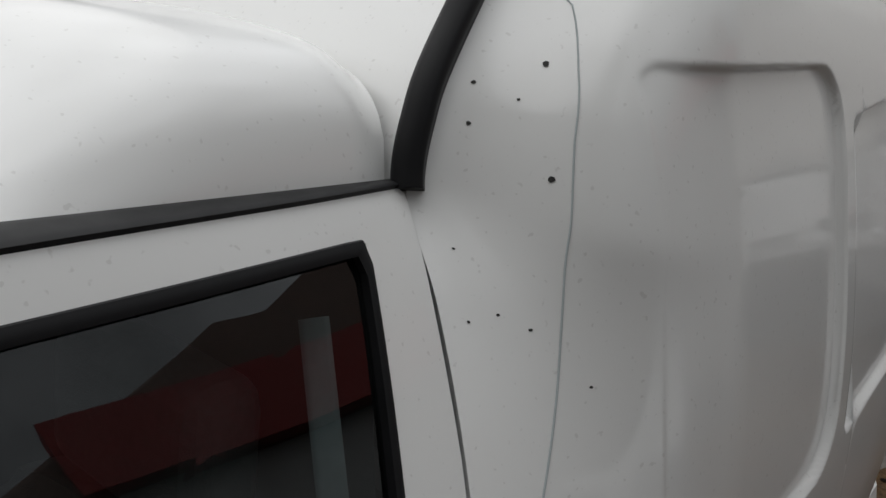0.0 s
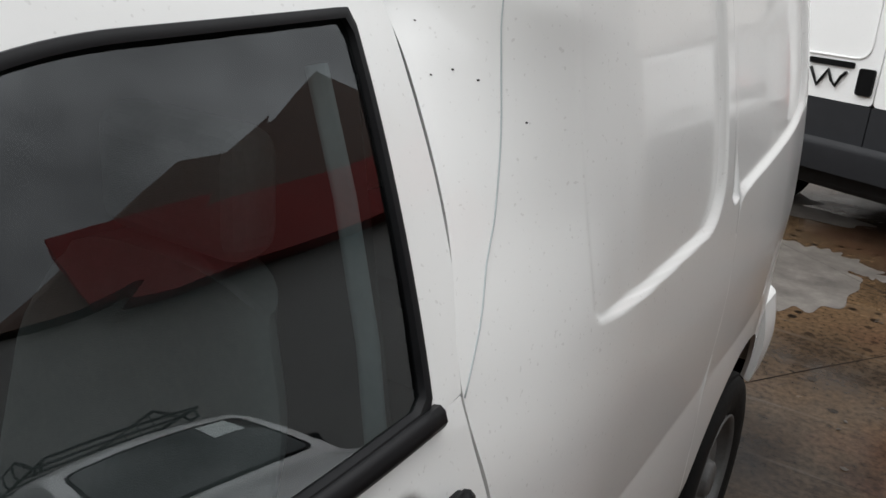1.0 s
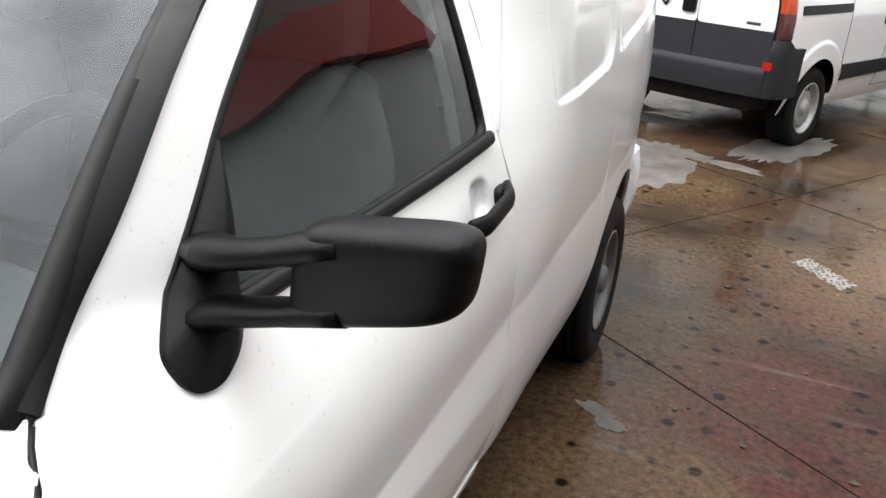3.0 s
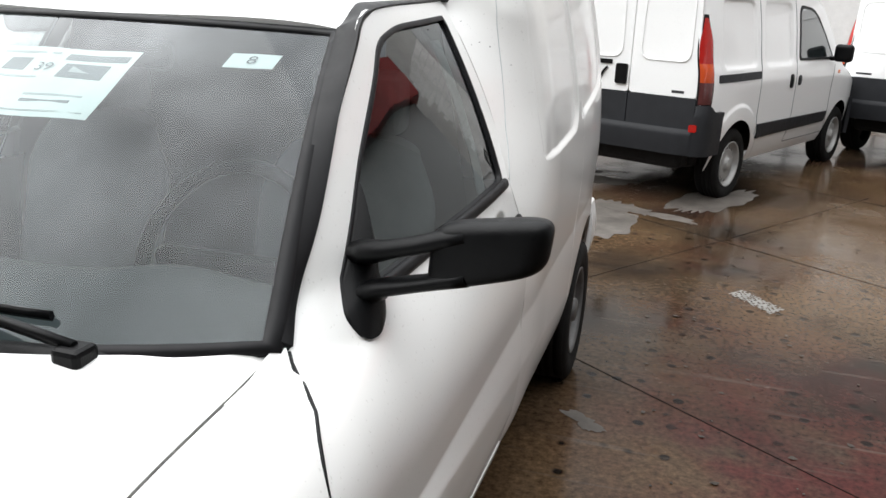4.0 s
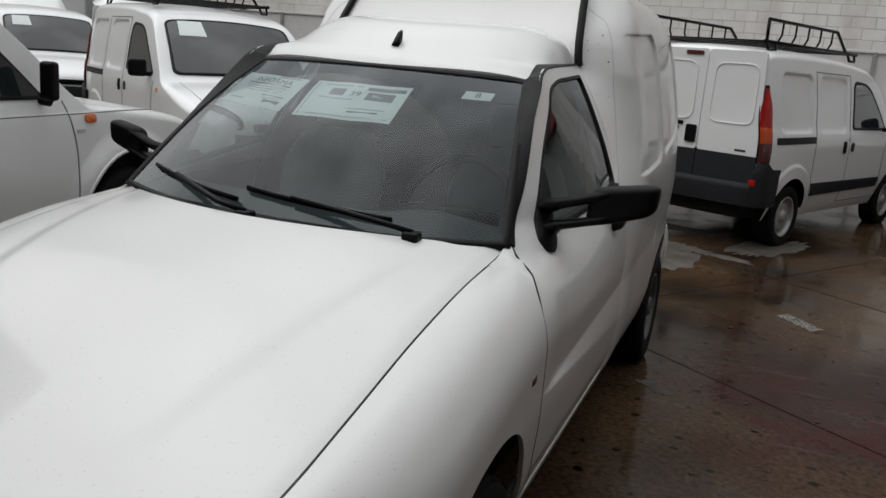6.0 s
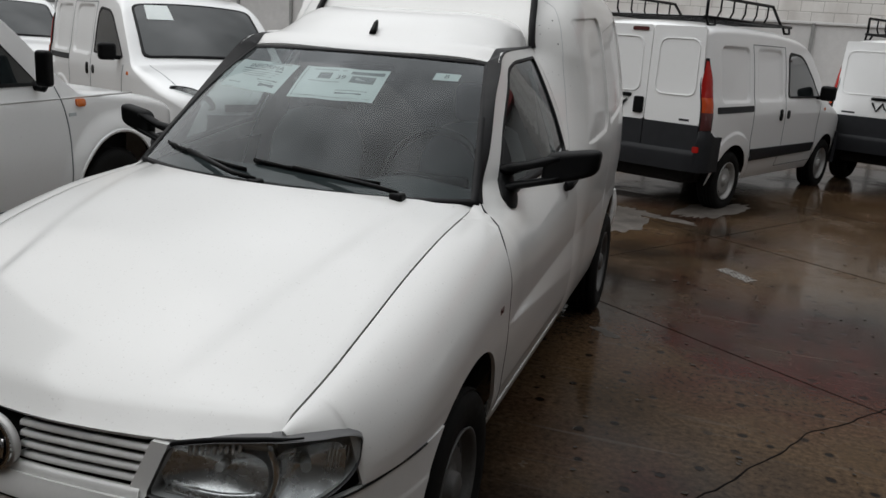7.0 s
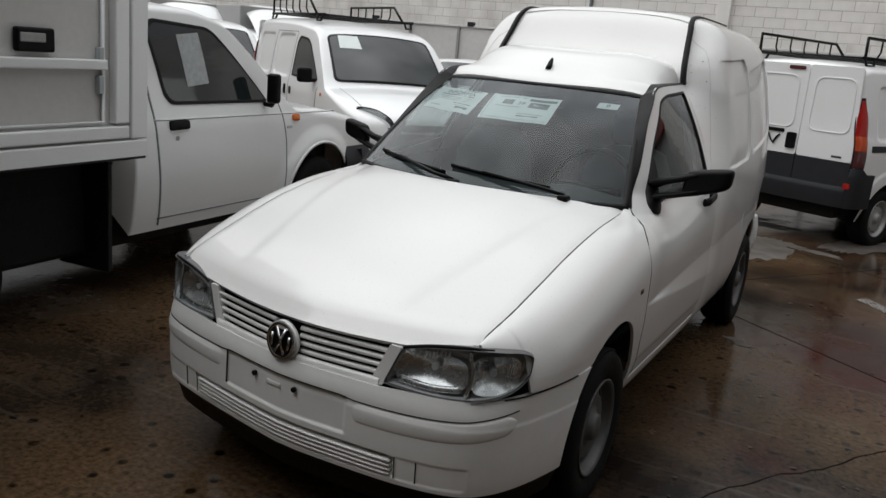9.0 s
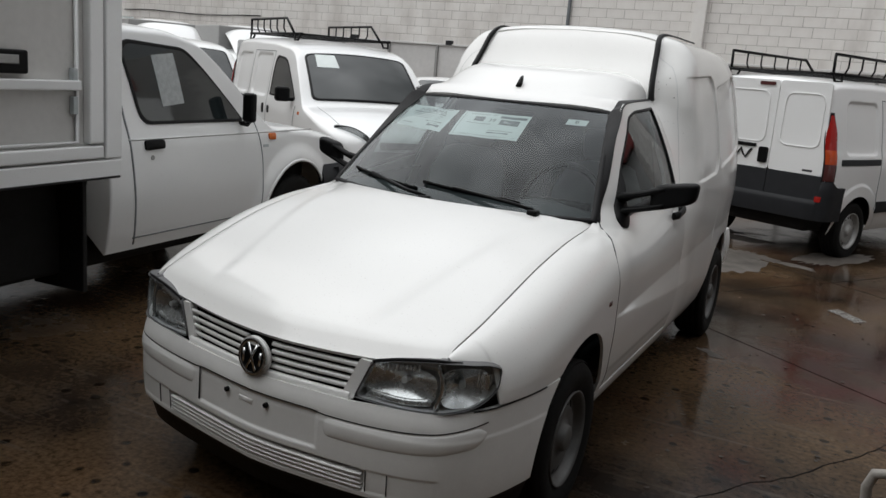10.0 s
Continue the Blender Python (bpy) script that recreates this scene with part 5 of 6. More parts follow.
def delivery_van(m, label, rack=True):
    v = thing("delivery_van", m, label, "van", "white delivery vans")
    ys = frange(-0.76, 3.22, 0.015, (-0.36, 0.36, 2.24, 2.96))
    part("body", section_shell(ys, k_top, k_half, lambda y, f=arch_floor((0.0, 2.6), 0.36, 0.29, 0.27): max(f(y), 0.44 * sstep(2.97, 3.0, y)), k_sh, lambda y: 0.03), PAINT_FAR, v, "white van body with pressed blank panels")
    part("underbody", block(0, 1.25, 0.38, 1.20, 3.7, 0.22, 0.04), DARK, v)
    for wy in (0.0, 2.6):
        part("wheel_well", block(0, wy, 0.46, 1.30, 0.72, 0.40, 0.08), DARK, v)
    for s in (1, -1):
        sd, fl = k_side(s), s < 0
        win = rounded([(0.40, 1.075), (0.62, 1.28), (0.86, 1.48), (0.99, 1.535), (1.28, 1.555), (1.33, 1.50), (1.345, 1.08)], [0.03, 0.05, 0.1, 0.08, 0.04, 0.04, 0.03])
        inner = [(0.95 + (y - 0.95) * 0.94, 1.29 + (z - 1.29) * 0.90) for y, z in win]
        dr = part("side_window", plate(inner, sd, 0.004, 0.006, 4, flip=fl), FAR_GLASS, v, "dark door window")
        part("window_seal", ring(win, inner, sd, 0.007, 0.012, 70, flip=fl), SEAL, dr)
        seam_line(v, [sd(1.415, 0.36 + (1.60 - 0.36) * i / 14, 0.001) for i in range(15)])
        seam_line(v, [sd(2.23, 0.50 + (1.60 - 0.50) * i / 14, 0.001) for i in range(15)])
        seam_line(v, [sd(1.415 + 0.815 * i / 10, 1.60, 0.001) for i in range(11)])
        seam_line(v, [sd(0.36 + 0.05 * math.sin(math.pi * i / 14), 0.40 + 0.62 * i / 14, 0.001) for i in range(15)])
        seam_line(v, [sd(0.38 + (1.415 - 0.38) * i / 10, 0.36, 0.001) for i in range(11)])
        part("slide_rail", plate(rounded([(2.25, 0.960), (3.03, 0.955), (3.03, 1.015), (2.25, 1.020)], 0.012), sd, 0.006, 0.012, 3, flip=fl), GREYPLAS, v, "dark sliding-door rail")
        part("rub_strip", plate(rounded([(0.46, 0.475), (2.20, 0.465), (2.20, 0.585), (0.44, 0.575)], 0.012), sd, 0.016, 0.02, 3, flip=fl), GREYPLAS, v, "dark grey door rub strip")
        part("door_handle", plate(rounded([(1.285, 0.865), (1.365, 0.865), (1.365, 0.955), (1.285, 0.955)], 0.035), sd, 0.006, 0.01, 3, flip=fl, dome=0.006), GREYPLAS, v)
        part("door_handle", plate(rounded([(1.495, 0.85), (1.565, 0.85), (1.565, 0.97), (1.495, 0.97)], 0.03), sd, 0.010, 0.014, 3, flip=fl, dome=0.008), BLACK, v, "black sliding-door handle")
        part("side_repeater", plate(rounded([(0.20, 0.93), (0.25, 0.93), (0.25, 0.965), (0.20, 0.965)], 0.012), sd, 0.006, 0.01, 2, flip=fl), ORANGE, v)
        mr = part("door_mirror", block(s * 0.925, 0.50, 1.135, 0.17, 0.085, 0.165, 0.035, 4), BLACK, v, "black door mirror")
        part("mirror_stalk", block(s * 0.83, 0.49, 1.08, 0.08, 0.06, 0.04, 0.01), BLACK, mr)
        # tall tail lamp
        def tl(a, z, d):
            k = k_prof(z) / 0.826
            return Vector((s * (lamp_px(a) * k + d * sstep(0.3, 0.8, a)), lamp_py(a) + d * (1 - sstep(0.3, 0.8, a)), z))
        def lamp_edge(z, inner):
            top = sstep(1.22, 1.44, z)
            return 0.42 + 0.16 * top if inner else 0.86 - 0.20 * top
        lamp = new("tail_light")
        lamp.parent = v
        lamp["label"] = "tall red and amber tail lamp"
        for z0, z1, mat in ((1.10, 1.425, RED), (0.965, 1.10, AMBER), (0.805, 0.965, SMOKE)):
            zz = [z0 + (z1 - z0) * i / 6 for i in range(7)]
            edge = [(lamp_edge(z, 0.0), z) for z in zz] + [(lamp_edge(z, 1.0), z) for z in zz[::-1]]
            part("lamp_cell", plate(edge, tl, 0.016, 0.04, 4, flip=not fl, dome=0.006, step=0.04), mat, lamp)
        zz = [0.79 + 0.66 * i / 14 for i in range(15)]
        rim = [(lamp_edge(z, 0.0) + 0.05, z) for z in zz] + [(lamp_edge(z, 1.0) - 0.05, z) for z in zz[::-1]]
        part("lamp_surround", plate(rim, tl, 0.008, 0.03, 3, flip=not fl, step=0.04), SEAL, lamp)
        wheel(v, s * 0.80, 0.0, 0.290, 0.290, s, 0.182)
        wheel(v, s * 0.80, 2.6, 0.290, 0.290, s, 0.182)
        # headlamp and front corner
        hd = rounded([(0.36, 0.70), (0.60, 0.70), (0.71, 0.80), (0.68, 0.90), (0.52, 0.895), (0.38, 0.80)], 0.07)

        def fr(x, z, d):
            t = abs(x)
            return Vector((s * x, -0.765 + 0.34 * sstep(0.25, 0.85, t) ** 1.3 + 0.22 * (z - 0.7) - d, z))
        hl = part("headlight", plate([(0.54 + (a - 0.54) * 0.93, 0.80 + (b - 0.80) * 0.92) for a, b in hd], fr, 0.022, 0.03, 4, flip=fl, dome=0.015), CLEAR, v, "rounded clear headlamp")
        part("headlamp_bowl", plate(hd, fr, 0.006, 0.03, 4, flip=fl), CHROME, hl)
        part("headlamp_rim", ring(hd, [(0.54 + (a - 0.54) * 0.90, 0.80 + (b - 0.80) * 0.88) for a, b in hd], fr, 0.02, 0.03, 50, flip=fl), SEAL, hl)
    # windscreen
    ws = rounded([(-0.68, 0.02), (0.68, 0.02), (0.625, 0.98), (-0.625, 0.98)], [0.08, 0.08, 0.10, 0.10])
    wsi = [(a * 0.965, 0.5 + (b - 0.5) * 0.95) for a, b in ws]
    wsp = part("windscreen", plate(wsi, k_screen, 0.016, 0.01, 6), FAR_GLASS, v, "dark windscreen")
    part("windscreen_seal", ring(ws, wsi, k_screen, 0.018, 0.03, 90), SEAL, wsp)
    part("notice", plate(rounded([(-0.52, 0.66), (-0.26, 0.64), (-0.27, 0.93), (-0.50, 0.95)], 0.004, 1), k_screen, 0.019, 0.002, 2), PAPER, v, "white paper notice on the windscreen")
    part("front_bumper", grid(lambda u, w: (lambda x, z: Vector((x, -0.80 + 0.42 * sstep(0.3, 0.86, abs(x)) ** 1.4 + 0.10 * (z - 0.5) ** 2 * 4, z)))((2 * u - 1) * 0.83, 0.28 + 0.38 * w), 44, 10, rim=0.05), GREYPLAS, v, "dark front bumper")
    part("grille", block(0, -0.765, 0.72, 0.56, 0.03, 0.07, 0.012), BLACK, v)
    for s in (1, -1):
        seam_line(v, [Vector((s * (0.60 + 0.05 * t), -0.55 + 0.66 * t, k_top(-0.55 + 0.66 * t) - 0.024)) for t in [i / 12 for i in range(13)]])
    # rear: two unequal doors, dark lower panels, bumper
    split = -0.17
    for x0, x1 in ((-0.735, split - 0.004), (split + 0.004, 0.735)):
        lo, hi = (x0, x1)
        dpan = rounded([(lo, 0.60), (hi, 0.60), (hi, 0.84), (lo, 0.84)], 0.008)
        rd = part("rear_door", plate(rounded([(lo, 0.845), (hi, 0.845), (hi * (0.94 if hi > 0.5 else 1), 1.72), (lo * (0.94 if lo < -0.5 else 1), 1.72)], 0.03), k_rear, 0.012, 0.03, 3, flip=True), PAINT_FAR, v, "white rear door with a pressed panel")
        part("lower_panel", plate(dpan, k_rear, 0.018, 0.03, 3, flip=True), GREYPLAS, rd, "dark grey lower door panel")
        p_out = rounded([(lo + 0.07, 1.10), (hi - 0.07, 1.10), (hi - 0.08, 1.615), (lo + 0.08, 1.615)], 0.09)
        cxm, czm = (lo + hi) / 2, 1.35
        p_in = [(cxm + (a - cxm) * 0.96, czm + (b - czm) * 0.965) for a, b in p_out]
        part("pressed_panel", ring(p_out, p_in, k_rear, 0.019, 0.012, 60, flip=True), PAINT_FAR, rd)
        part("brand_bar", plate([(hi - 0.28, 0.872), (hi - 0.12, 0.872), (hi - 0.12, 0.892), (hi - 0.28, 0.892)] if hi > 0.5 else [(lo + 0.10, 0.872), (lo + 0.20, 0.872), (lo + 0.20, 0.892), (lo + 0.10, 0.892)], k_rear, 0.014, 0.004, 1, flip=True), INK, rd)
    part("rear_latch", plate(rounded([(split + 0.02, 0.90), (split + 0.12, 0.90), (split + 0.12, 1.055), (split + 0.02, 1.055)], 0.02), k_rear, 0.03, 0.03, 3, flip=True), BLACK, v, "black rear door latch")
    part("plate_lamp", plate(rounded([(split + 0.16, 1.045), (split + 0.46, 1.045), (split + 0.46, 1.080), (split + 0.16, 1.080)], 0.01), k_rear, 0.024, 0.02, 2, flip=True), BLACK, v)
    part("hanging_cable", sweep([k_rear(split + 0.44 - 0.24 * i / 8, 1.02 - (0.0, 0.05, 0.10, 0.05, 0.0, 0.06, 0.09, 0.03, 0.0)[i], 0.022) for i in range(9)], circle(0.010, 6), (0, 1, 0)), BLACK, v, "loose black cable")
    part("stop_lamp", plate(rounded([(split + 0.05, 1.665), (split + 0.22, 1.665), (split + 0.22, 1.70), (split + 0.05, 1.70)], 0.014), k_rear, 0.022, 0.02, 2, flip=True), SMOKE, v, "dark red high stop lamp")
    def rb(u, w):
        th = (2 * u - 1) * math.pi / 2
        sn, cs = math.sin(th), max(math.cos(th), 0.0)
        x = math.copysign(0.852 * abs(sn) ** 0.36, sn)
        y = 2.965 + 0.325 * cs ** 0.30
        z = 0.415 + (0.615 - 0.415 + 0.185 * sstep(0.735, 0.75, abs(x)) - 0.06 * sstep(0.35, 0.0, cs)) * w
        return Vector((x * (1 - 0.012 * (1 - w) ** 2), y - 0.015 * (1 - w) ** 2 - 0.015 * sstep(0.8, 1, w), z))
    part("rear_bumper", grid(rb, 90, 12, flip=True, rim=0.05), GREYPLAS, v, "dark grey rear bumper")
    for s in (1, -1):
        part("rear_reflector", plate(rounded([(0.72, 0.60), (0.775, 0.60), (0.775, 0.655), (0.72, 0.655)], 0.012), lambda x, z, d: Vector((s * x, 2.965 + 0.325 * math.sqrt(max(1 - (x / 0.852) ** 5.5, 0.0)) ** 0.30 - 0.004 + d, z)), 0.006, 0.012, 2, flip=s > 0), RED, v)
    if rack:
        roof_rack(v, 1.765, 0.95, 3.05, 0.56)
    return v


van_right = delivery_van(pose(1.765, 9.28, -0.02, 0, 0, 156.0), "white high-roof delivery van with dark bumpers and roof rack")


def again(x, y, turn, label):
    o = copy_thing(van_right, pose(x, y, ground_z(x, y), 0, 0, turn))
    o["label"] = label
    return o


again(4.75, 12.0, 152, "white high-roof delivery van parked behind another, with roof rack")
again(-3.46, 5.28, 57.0, "white high-roof delivery van facing out, notice in the windscreen")
delivery_van(pose(-8.84, 8.15, ground_z(-8.84, 8.15), 0, 0, 60), "white high-roof delivery van with a bare roof in the far row", False)


# ---- white pickup with a box body ----
p_top = crv([-0.80, -0.76, -0.60, -0.2, 0.30, 0.36, 0.70, 0.98, 1.08, 1.30, 1.72, 1.82, 1.86], [0.72, 0.90, 0.965, 1.03, 1.075, 1.10, 1.39, 1.590, 1.625, 1.655, 1.655, 1.63, 1.57])
p_plan = crv([-0.80, -0.74, -0.6, -0.35, 0.0, 0.4, 1.8], [0.80, 0.90, 0.96, 0.985, 1.0, 1.0, 1.0])
p_prof = crv([0.35, 0.50, 0.70, 0.95, 1.03, 1.10, 1.35, 1.60, 1.68], [0.765, 0.795, 0.812, 0.800, 0.785, 0.765, 0.715, 0.655, 0.63])
p_sh = crv([-0.8, -0.3, 0.3, 0.4, 0.9, 1.1, 1.8], [0.09, 0.09, 0.07, 0.05, 0.05, 0.08, 0.08])


def p_half(y, z):
    x = p_plan(y) * p_prof(z)
    r = math.hypot(y, z - 0.36)
    return x + (0.028 * sstep(0.56, 0.44, r) if z < 1.0 and abs(y) < 0.6 else 0.0)


def p_side(s):
    return lambda y, z, d: Vector((s * (p_half(y, z) + d), y, z))


PX0, PY0 = -3.03, 2.22
truck = thing("box_truck", pose(PX0, PY0, ground_z(PX0, PY0), 0, 0, 185.2), "white pickup truck with a white box body", "truck")
part("cab", section_shell(frange(-0.80, 1.86, 0.03, (-0.42, 0.42)), p_top, p_half, arch_floor((0.0,), 0.42, 0.36, 0.37), p_sh, lambda y: 0.03), PAINT_FAR, truck, "white pickup cab")
# chassis block made deep and wide to fill the space below with dark
part("chassis", block(0, 2.4, 0.45, 1.26, 5.0, 0.36, 0.03), DARK, truck)
for wy in (0.0, 3.0):
    part("wheel_well", block(0, wy, 0.60, 1.28, 0.80, 0.40, 0.08), DARK, truck)
for s in (1, -1):
    sd, fl = p_side(s), s < 0
    win = rounded([(0.62, 1.08), (0.74, 1.20), (0.97, 1.41), (1.12, 1.525), (1.61, 1.550), (1.665, 1.50), (1.585, 1.13), (1.54, 1.082)], [0.03, 0.06, 0.1, 0.06, 0.05, 0.06, 0.06, 0.05])
    inner = [(1.12 + (y - 1.12) * 0.962, 1.31 + (z - 1.31) * 0.92) for y, z in win]
    sw = part("side_window", plate(inner, sd, 0.003, 0.005, 5, flip=fl), FAR_GLASS, truck, "dark cab window reflecting the yard")
    part("window_seal", ring(win, inner, sd, 0.006, 0.012, 90, flip=fl), SEAL, sw)
    # sheet lies on the pane; its greyed colour stands for shade behind glass
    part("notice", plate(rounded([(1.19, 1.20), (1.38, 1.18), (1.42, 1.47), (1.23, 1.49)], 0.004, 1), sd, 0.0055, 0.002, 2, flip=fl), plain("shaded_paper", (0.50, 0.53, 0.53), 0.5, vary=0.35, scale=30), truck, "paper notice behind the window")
    seam_line(truck, [sd(0.45 - 0.02 * math.sin(math.pi * i / 14) + 0.06 * (i / 14) ** 3, 0.50 + 0.57 * i / 14, 0.001) for i in range(15)])
    seam_line(truck, [sd(1.645 + 0.10 * (i / 18) ** 1.2, 0.40 + 1.18 * i / 18, 0.001) for i in range(19)], 0.006)
    seam_line(truck, [sd(0.45 + 1.21 * i / 10, 0.44, 0.001) for i in range(11)])
    part("body_line", sweep([sd(-0.2 + 1.9 * i / 20, 1.005 - 0.004 * i / 20, 0.0) for i in range(21)], [(-0.006, -0.003), (0.006, -0.003), (0, 0.004)], (1, 0, 0.2)), PAINT_FAR, truck)
    hd = part("door_handle", plate(rounded([(1.42, 0.945), (1.58, 0.94), (1.58, 0.995), (1.42, 0.995)], 0.018), sd, 0.012, 0.014, 3, flip=fl, dome=0.006), BLACK, truck, "black door handle")
    part("door_lock", plate([(1.52 + 0.014 * math.cos(t), 0.895 + 0.014 * math.sin(t)) for t in [2 * math.pi * i / 12 for i in range(12)]], sd, 0.004, 0.006, 2, flip=fl), STEEL, truck)
    part("side_repeater", plate(rounded([(0.285, 0.950), (0.365, 0.950), (0.365, 0.995), (0.285, 0.995)], 0.02), sd, 0.012, 0.014, 3, flip=fl, dome=0.004), ORANGE, truck, "amber side lamp")
    part("model_bar", plate([(0.37, 0.90), (0.43, 0.90), (0.43, 0.918), (0.37, 0.918)], sd, 0.003, 0.004, 1, flip=fl), PALEINK, truck)
    mr = part("door_mirror", block(s * 0.88, 0.71, 1.18, 0.085, 0.06, 0.19, 0.02, 3), BLACK, truck, "black door mirror")
    part("mirror_arm", sweep([Vector((s * 0.77, 0.66, 1.07)), Vector((s * 0.83, 0.66, 1.065)), Vector((s * 0.88, 0.69, 1.11))], circle(0.016, 8), (0, 1, 0.1)), BLACK, mr)
    part("arch_lip", sweep([sd(-0.425 * math.cos(math.pi * i / 24), 0.36 + 0.425 * math.sin(math.pi * i / 24), 0.0) for i in range(1, 24)], flat_prof(0.02, 0.012), (1, 0, 0)), PAINT_FAR, truck)
    wheel(truck, s * 0.80, 0.0, 0.335, 0.335, s, 0.195)
    wheel(truck, s * 0.80, 3.0, 0.335, 0.335, s, 0.195)
    # dark sheet over the cab's rear wall, standing in for shade there
    part("rear_shade_sheet", block(s * 0.60, 1.825, 0.66, 0.32, 0.02, 0.50, 0.006), RUBBER, truck, "dark sheet added for the shade on the cab's rear wall")
    part("mud_guard", block(s * 0.62, 2.02, 0.50, 0.36, 0.03, 0.60, 0.006), DARK, truck)
part("windscreen", plate(rounded([(-0.66, 0.03), (0.66, 0.03), (0.56, 0.97), (-0.56, 0.97)], 0.06), lambda x, v, d: Vector((x, 0.41 + 0.55 * v + 0.02 * (x / 0.66) ** 2 - 0.6 * d, 1.115 + 0.475 * v + 0.8 * d - 0.025 * (x / 0.66) ** 2)), 0.03, 0.02, 5), FAR_GLASS, truck)
part("front_bumper", grid(lambda u, w: Vector(((2 * u - 1) * 0.85, -0.93 + 0.35 * abs(2 * u - 1) ** 4 + 0.03 * (2 * w - 1) ** 2, 0.42 + 0.28 * w)), 30, 8, rim=0.08), GREYPLAS, truck, "dark front bumper")
for s in (1, -1):
    part("bumper_end", grid(lambda u, w: Vector((s * (0.80 + 0.05 * math.sin(math.pi * w)), -0.72 + 0.38 * u, 0.46 + 0.26 * w)), 10, 10, flip=s < 0, rim=0.05), GREYPLAS, truck)

# box body
BOXP = plain("grey_white_box_panel", (0.64, 0.63, 0.61), 0.5, vary=0.12, scale=3)
BY0, BY1, BX, BZ0, BZ1 = 1.93, 4.75, 0.945, 0.86, 2.75
bd = part("cargo_box", block(0, (BY0 + BY1) / 2, (BZ0 + BZ1) / 2, 2 * BX - 0.04, BY1 - BY0 - 0.04, BZ1 - BZ0 - 0.04, 0.01), BOXP, truck, "white sheet-metal cargo box")
for s in (1, -1):
    for y0, y1, z0, z1, nm in ((BY0, BY1, BZ0 - 0.02, BZ0 + 0.075, "bottom_rail"), (BY0, BY0 + 0.11, BZ0 + 0.08, BZ1, "corner_post"), (BY0 + 0.125, BY0 + 0.215, BZ0 + 0.16, BZ1, "door_stile"), (BY0 + 0.125, BY1, BZ0 + 0.085, BZ0 + 0.15, "kick_rail")):
        part(nm, block(s * BX, (y0 + y1) / 2, (z0 + z1) / 2, 0.05, y1 - y0, z1 - z0, 0.008), PAINT_FAR, bd)
    for z in (1.305,):
        part("moulding", block(s * BX, (BY0 + 0.25 + BY1) / 2, z, 0.034 if z > 1.3 else 0.05, BY1 - BY0 - 0.26, 0.05 if z > 1.3 else 0.02, 0.008), PAINT_FAR, bd)
    part("panel_frame", sweep([Vector((s * (BX - 0.004), y, z)) for y, z in ((BY0 + 0.27, 2.6), (BY0 + 0.27, 1.03), (BY0 + 1.6, 1.03), (BY0 + 1.6, 2.6))], flat_prof(0.018, 0.02), (s, 0, 0)), PAINT_FAR, bd)
    lt = part("latch", block(s * (BX + 0.0), BY0 + 0.66, 1.405, 0.034, 0.20, 0.105, 0.012, 3), BLACK, bd, "black recessed door latch")
    part("latch_plate", block(s * (BX + 0.016), BY0 + 0.68, 1.415, 0.01, 0.13, 0.04, 0.004), STEEL, lt)
    for z in (1.21, 1.345):
        part("hinge", block(s * (BX - 0.004), BY0 + 0.29, z, 0.03, 0.028, 0.085, 0.004), PALEINK, bd)
    part("tie_bolt", sweep([Vector((s * (BX - 0.02), BY0 + 0.25, BZ0 - 0.03)), Vector((s * (BX + 0.02), BY0 + 0.25, BZ0 - 0.03))], circle(0.016, 10), (0, 0, 1)), BLACK, bd)
    part("rub_line", sweep([Vector((s * (BX + 0.027), BY0 + 0.02, BZ0 - 0.016)), Vector((s * (BX + 0.027), BY1, BZ0 - 0.016))], flat_prof(0.012, 0.006), (s, 0, 0)), SEAL, bd)
# solid dark filler added for the shade under the box
part("under_box_fill", block(0, 3.3, 0.58, 1.24, 2.6, 0.50, 0.05), DARK, truck)


# ---- yard ----
gm = bmesh.new()
NG = 90


def gpos(t):
    return math.copysign(abs(t) ** 1.8, t) * 60


gv = [[gm.verts.new((gpos(2 * i / NG - 1), gpos(2 * j / NG - 1) + 3, ground_z(gpos(2 * i / NG - 1), gpos(2 * j / NG - 1) + 3))) for j in range(NG + 1)] for i in range(NG + 1)]
for i in range(NG):
    for j in range(NG):
        gm.faces.new((gv[i][j], gv[i + 1][j], gv[i + 1][j + 1], gv[i][j + 1])).smooth = True
ground = tagged(part("ground", gm, YARD), "wet dark stained concrete yard", "ground", kind="structure")


def on_ground(name, pts, w, mat, h=0.003, wob=0.0, seed=1):
    """A narrow strip lying in the yard's surface, its edge a little ragged."""
    rnd = random.Random(seed)
    line = []
    for a, b in zip(pts, pts[1:]):
        n = max(2, int(math.dist(a, b) / 0.05))
        line += [Vector((a[0] + (b[0] - a[0]) * k / n, a[1] + (b[1] - a[1]) * k / n)) for k in range(n)]
    line.append(Vector(pts[-1]))
    bm = bmesh.new()
    rows = []
    off = 0.0
    for i, p in enumerate(line):
        q = (line[min(i + 1, len(line) - 1)] - line[max(i - 1, 0)]).normalized()
        n = Vector((-q.y, q.x))
        off = 0.7 * off + rnd.uniform(-wob, wob)
        hw = w / 2 * rnd.uniform(0.7, 1.2)
        c = p + n * off
        z = ground_z(c.x, c.y)
        rows.append([bm.verts.new((*(c - n * hw), z + 0.0006)), bm.verts.new((c.x, c.y, z + h)), bm.verts.new((*(c + n * hw), z + 0.0006))])
    for r0, r1 in zip(rows, rows[1:]):
        for k in range(2):
            bm.faces.new((r0[k], r1[k], r1[k + 1], r0[k + 1])).smooth = True
    bmesh.ops.recalc_face_normals(bm, faces=bm.faces)
    return part(name, bm, mat, ground)


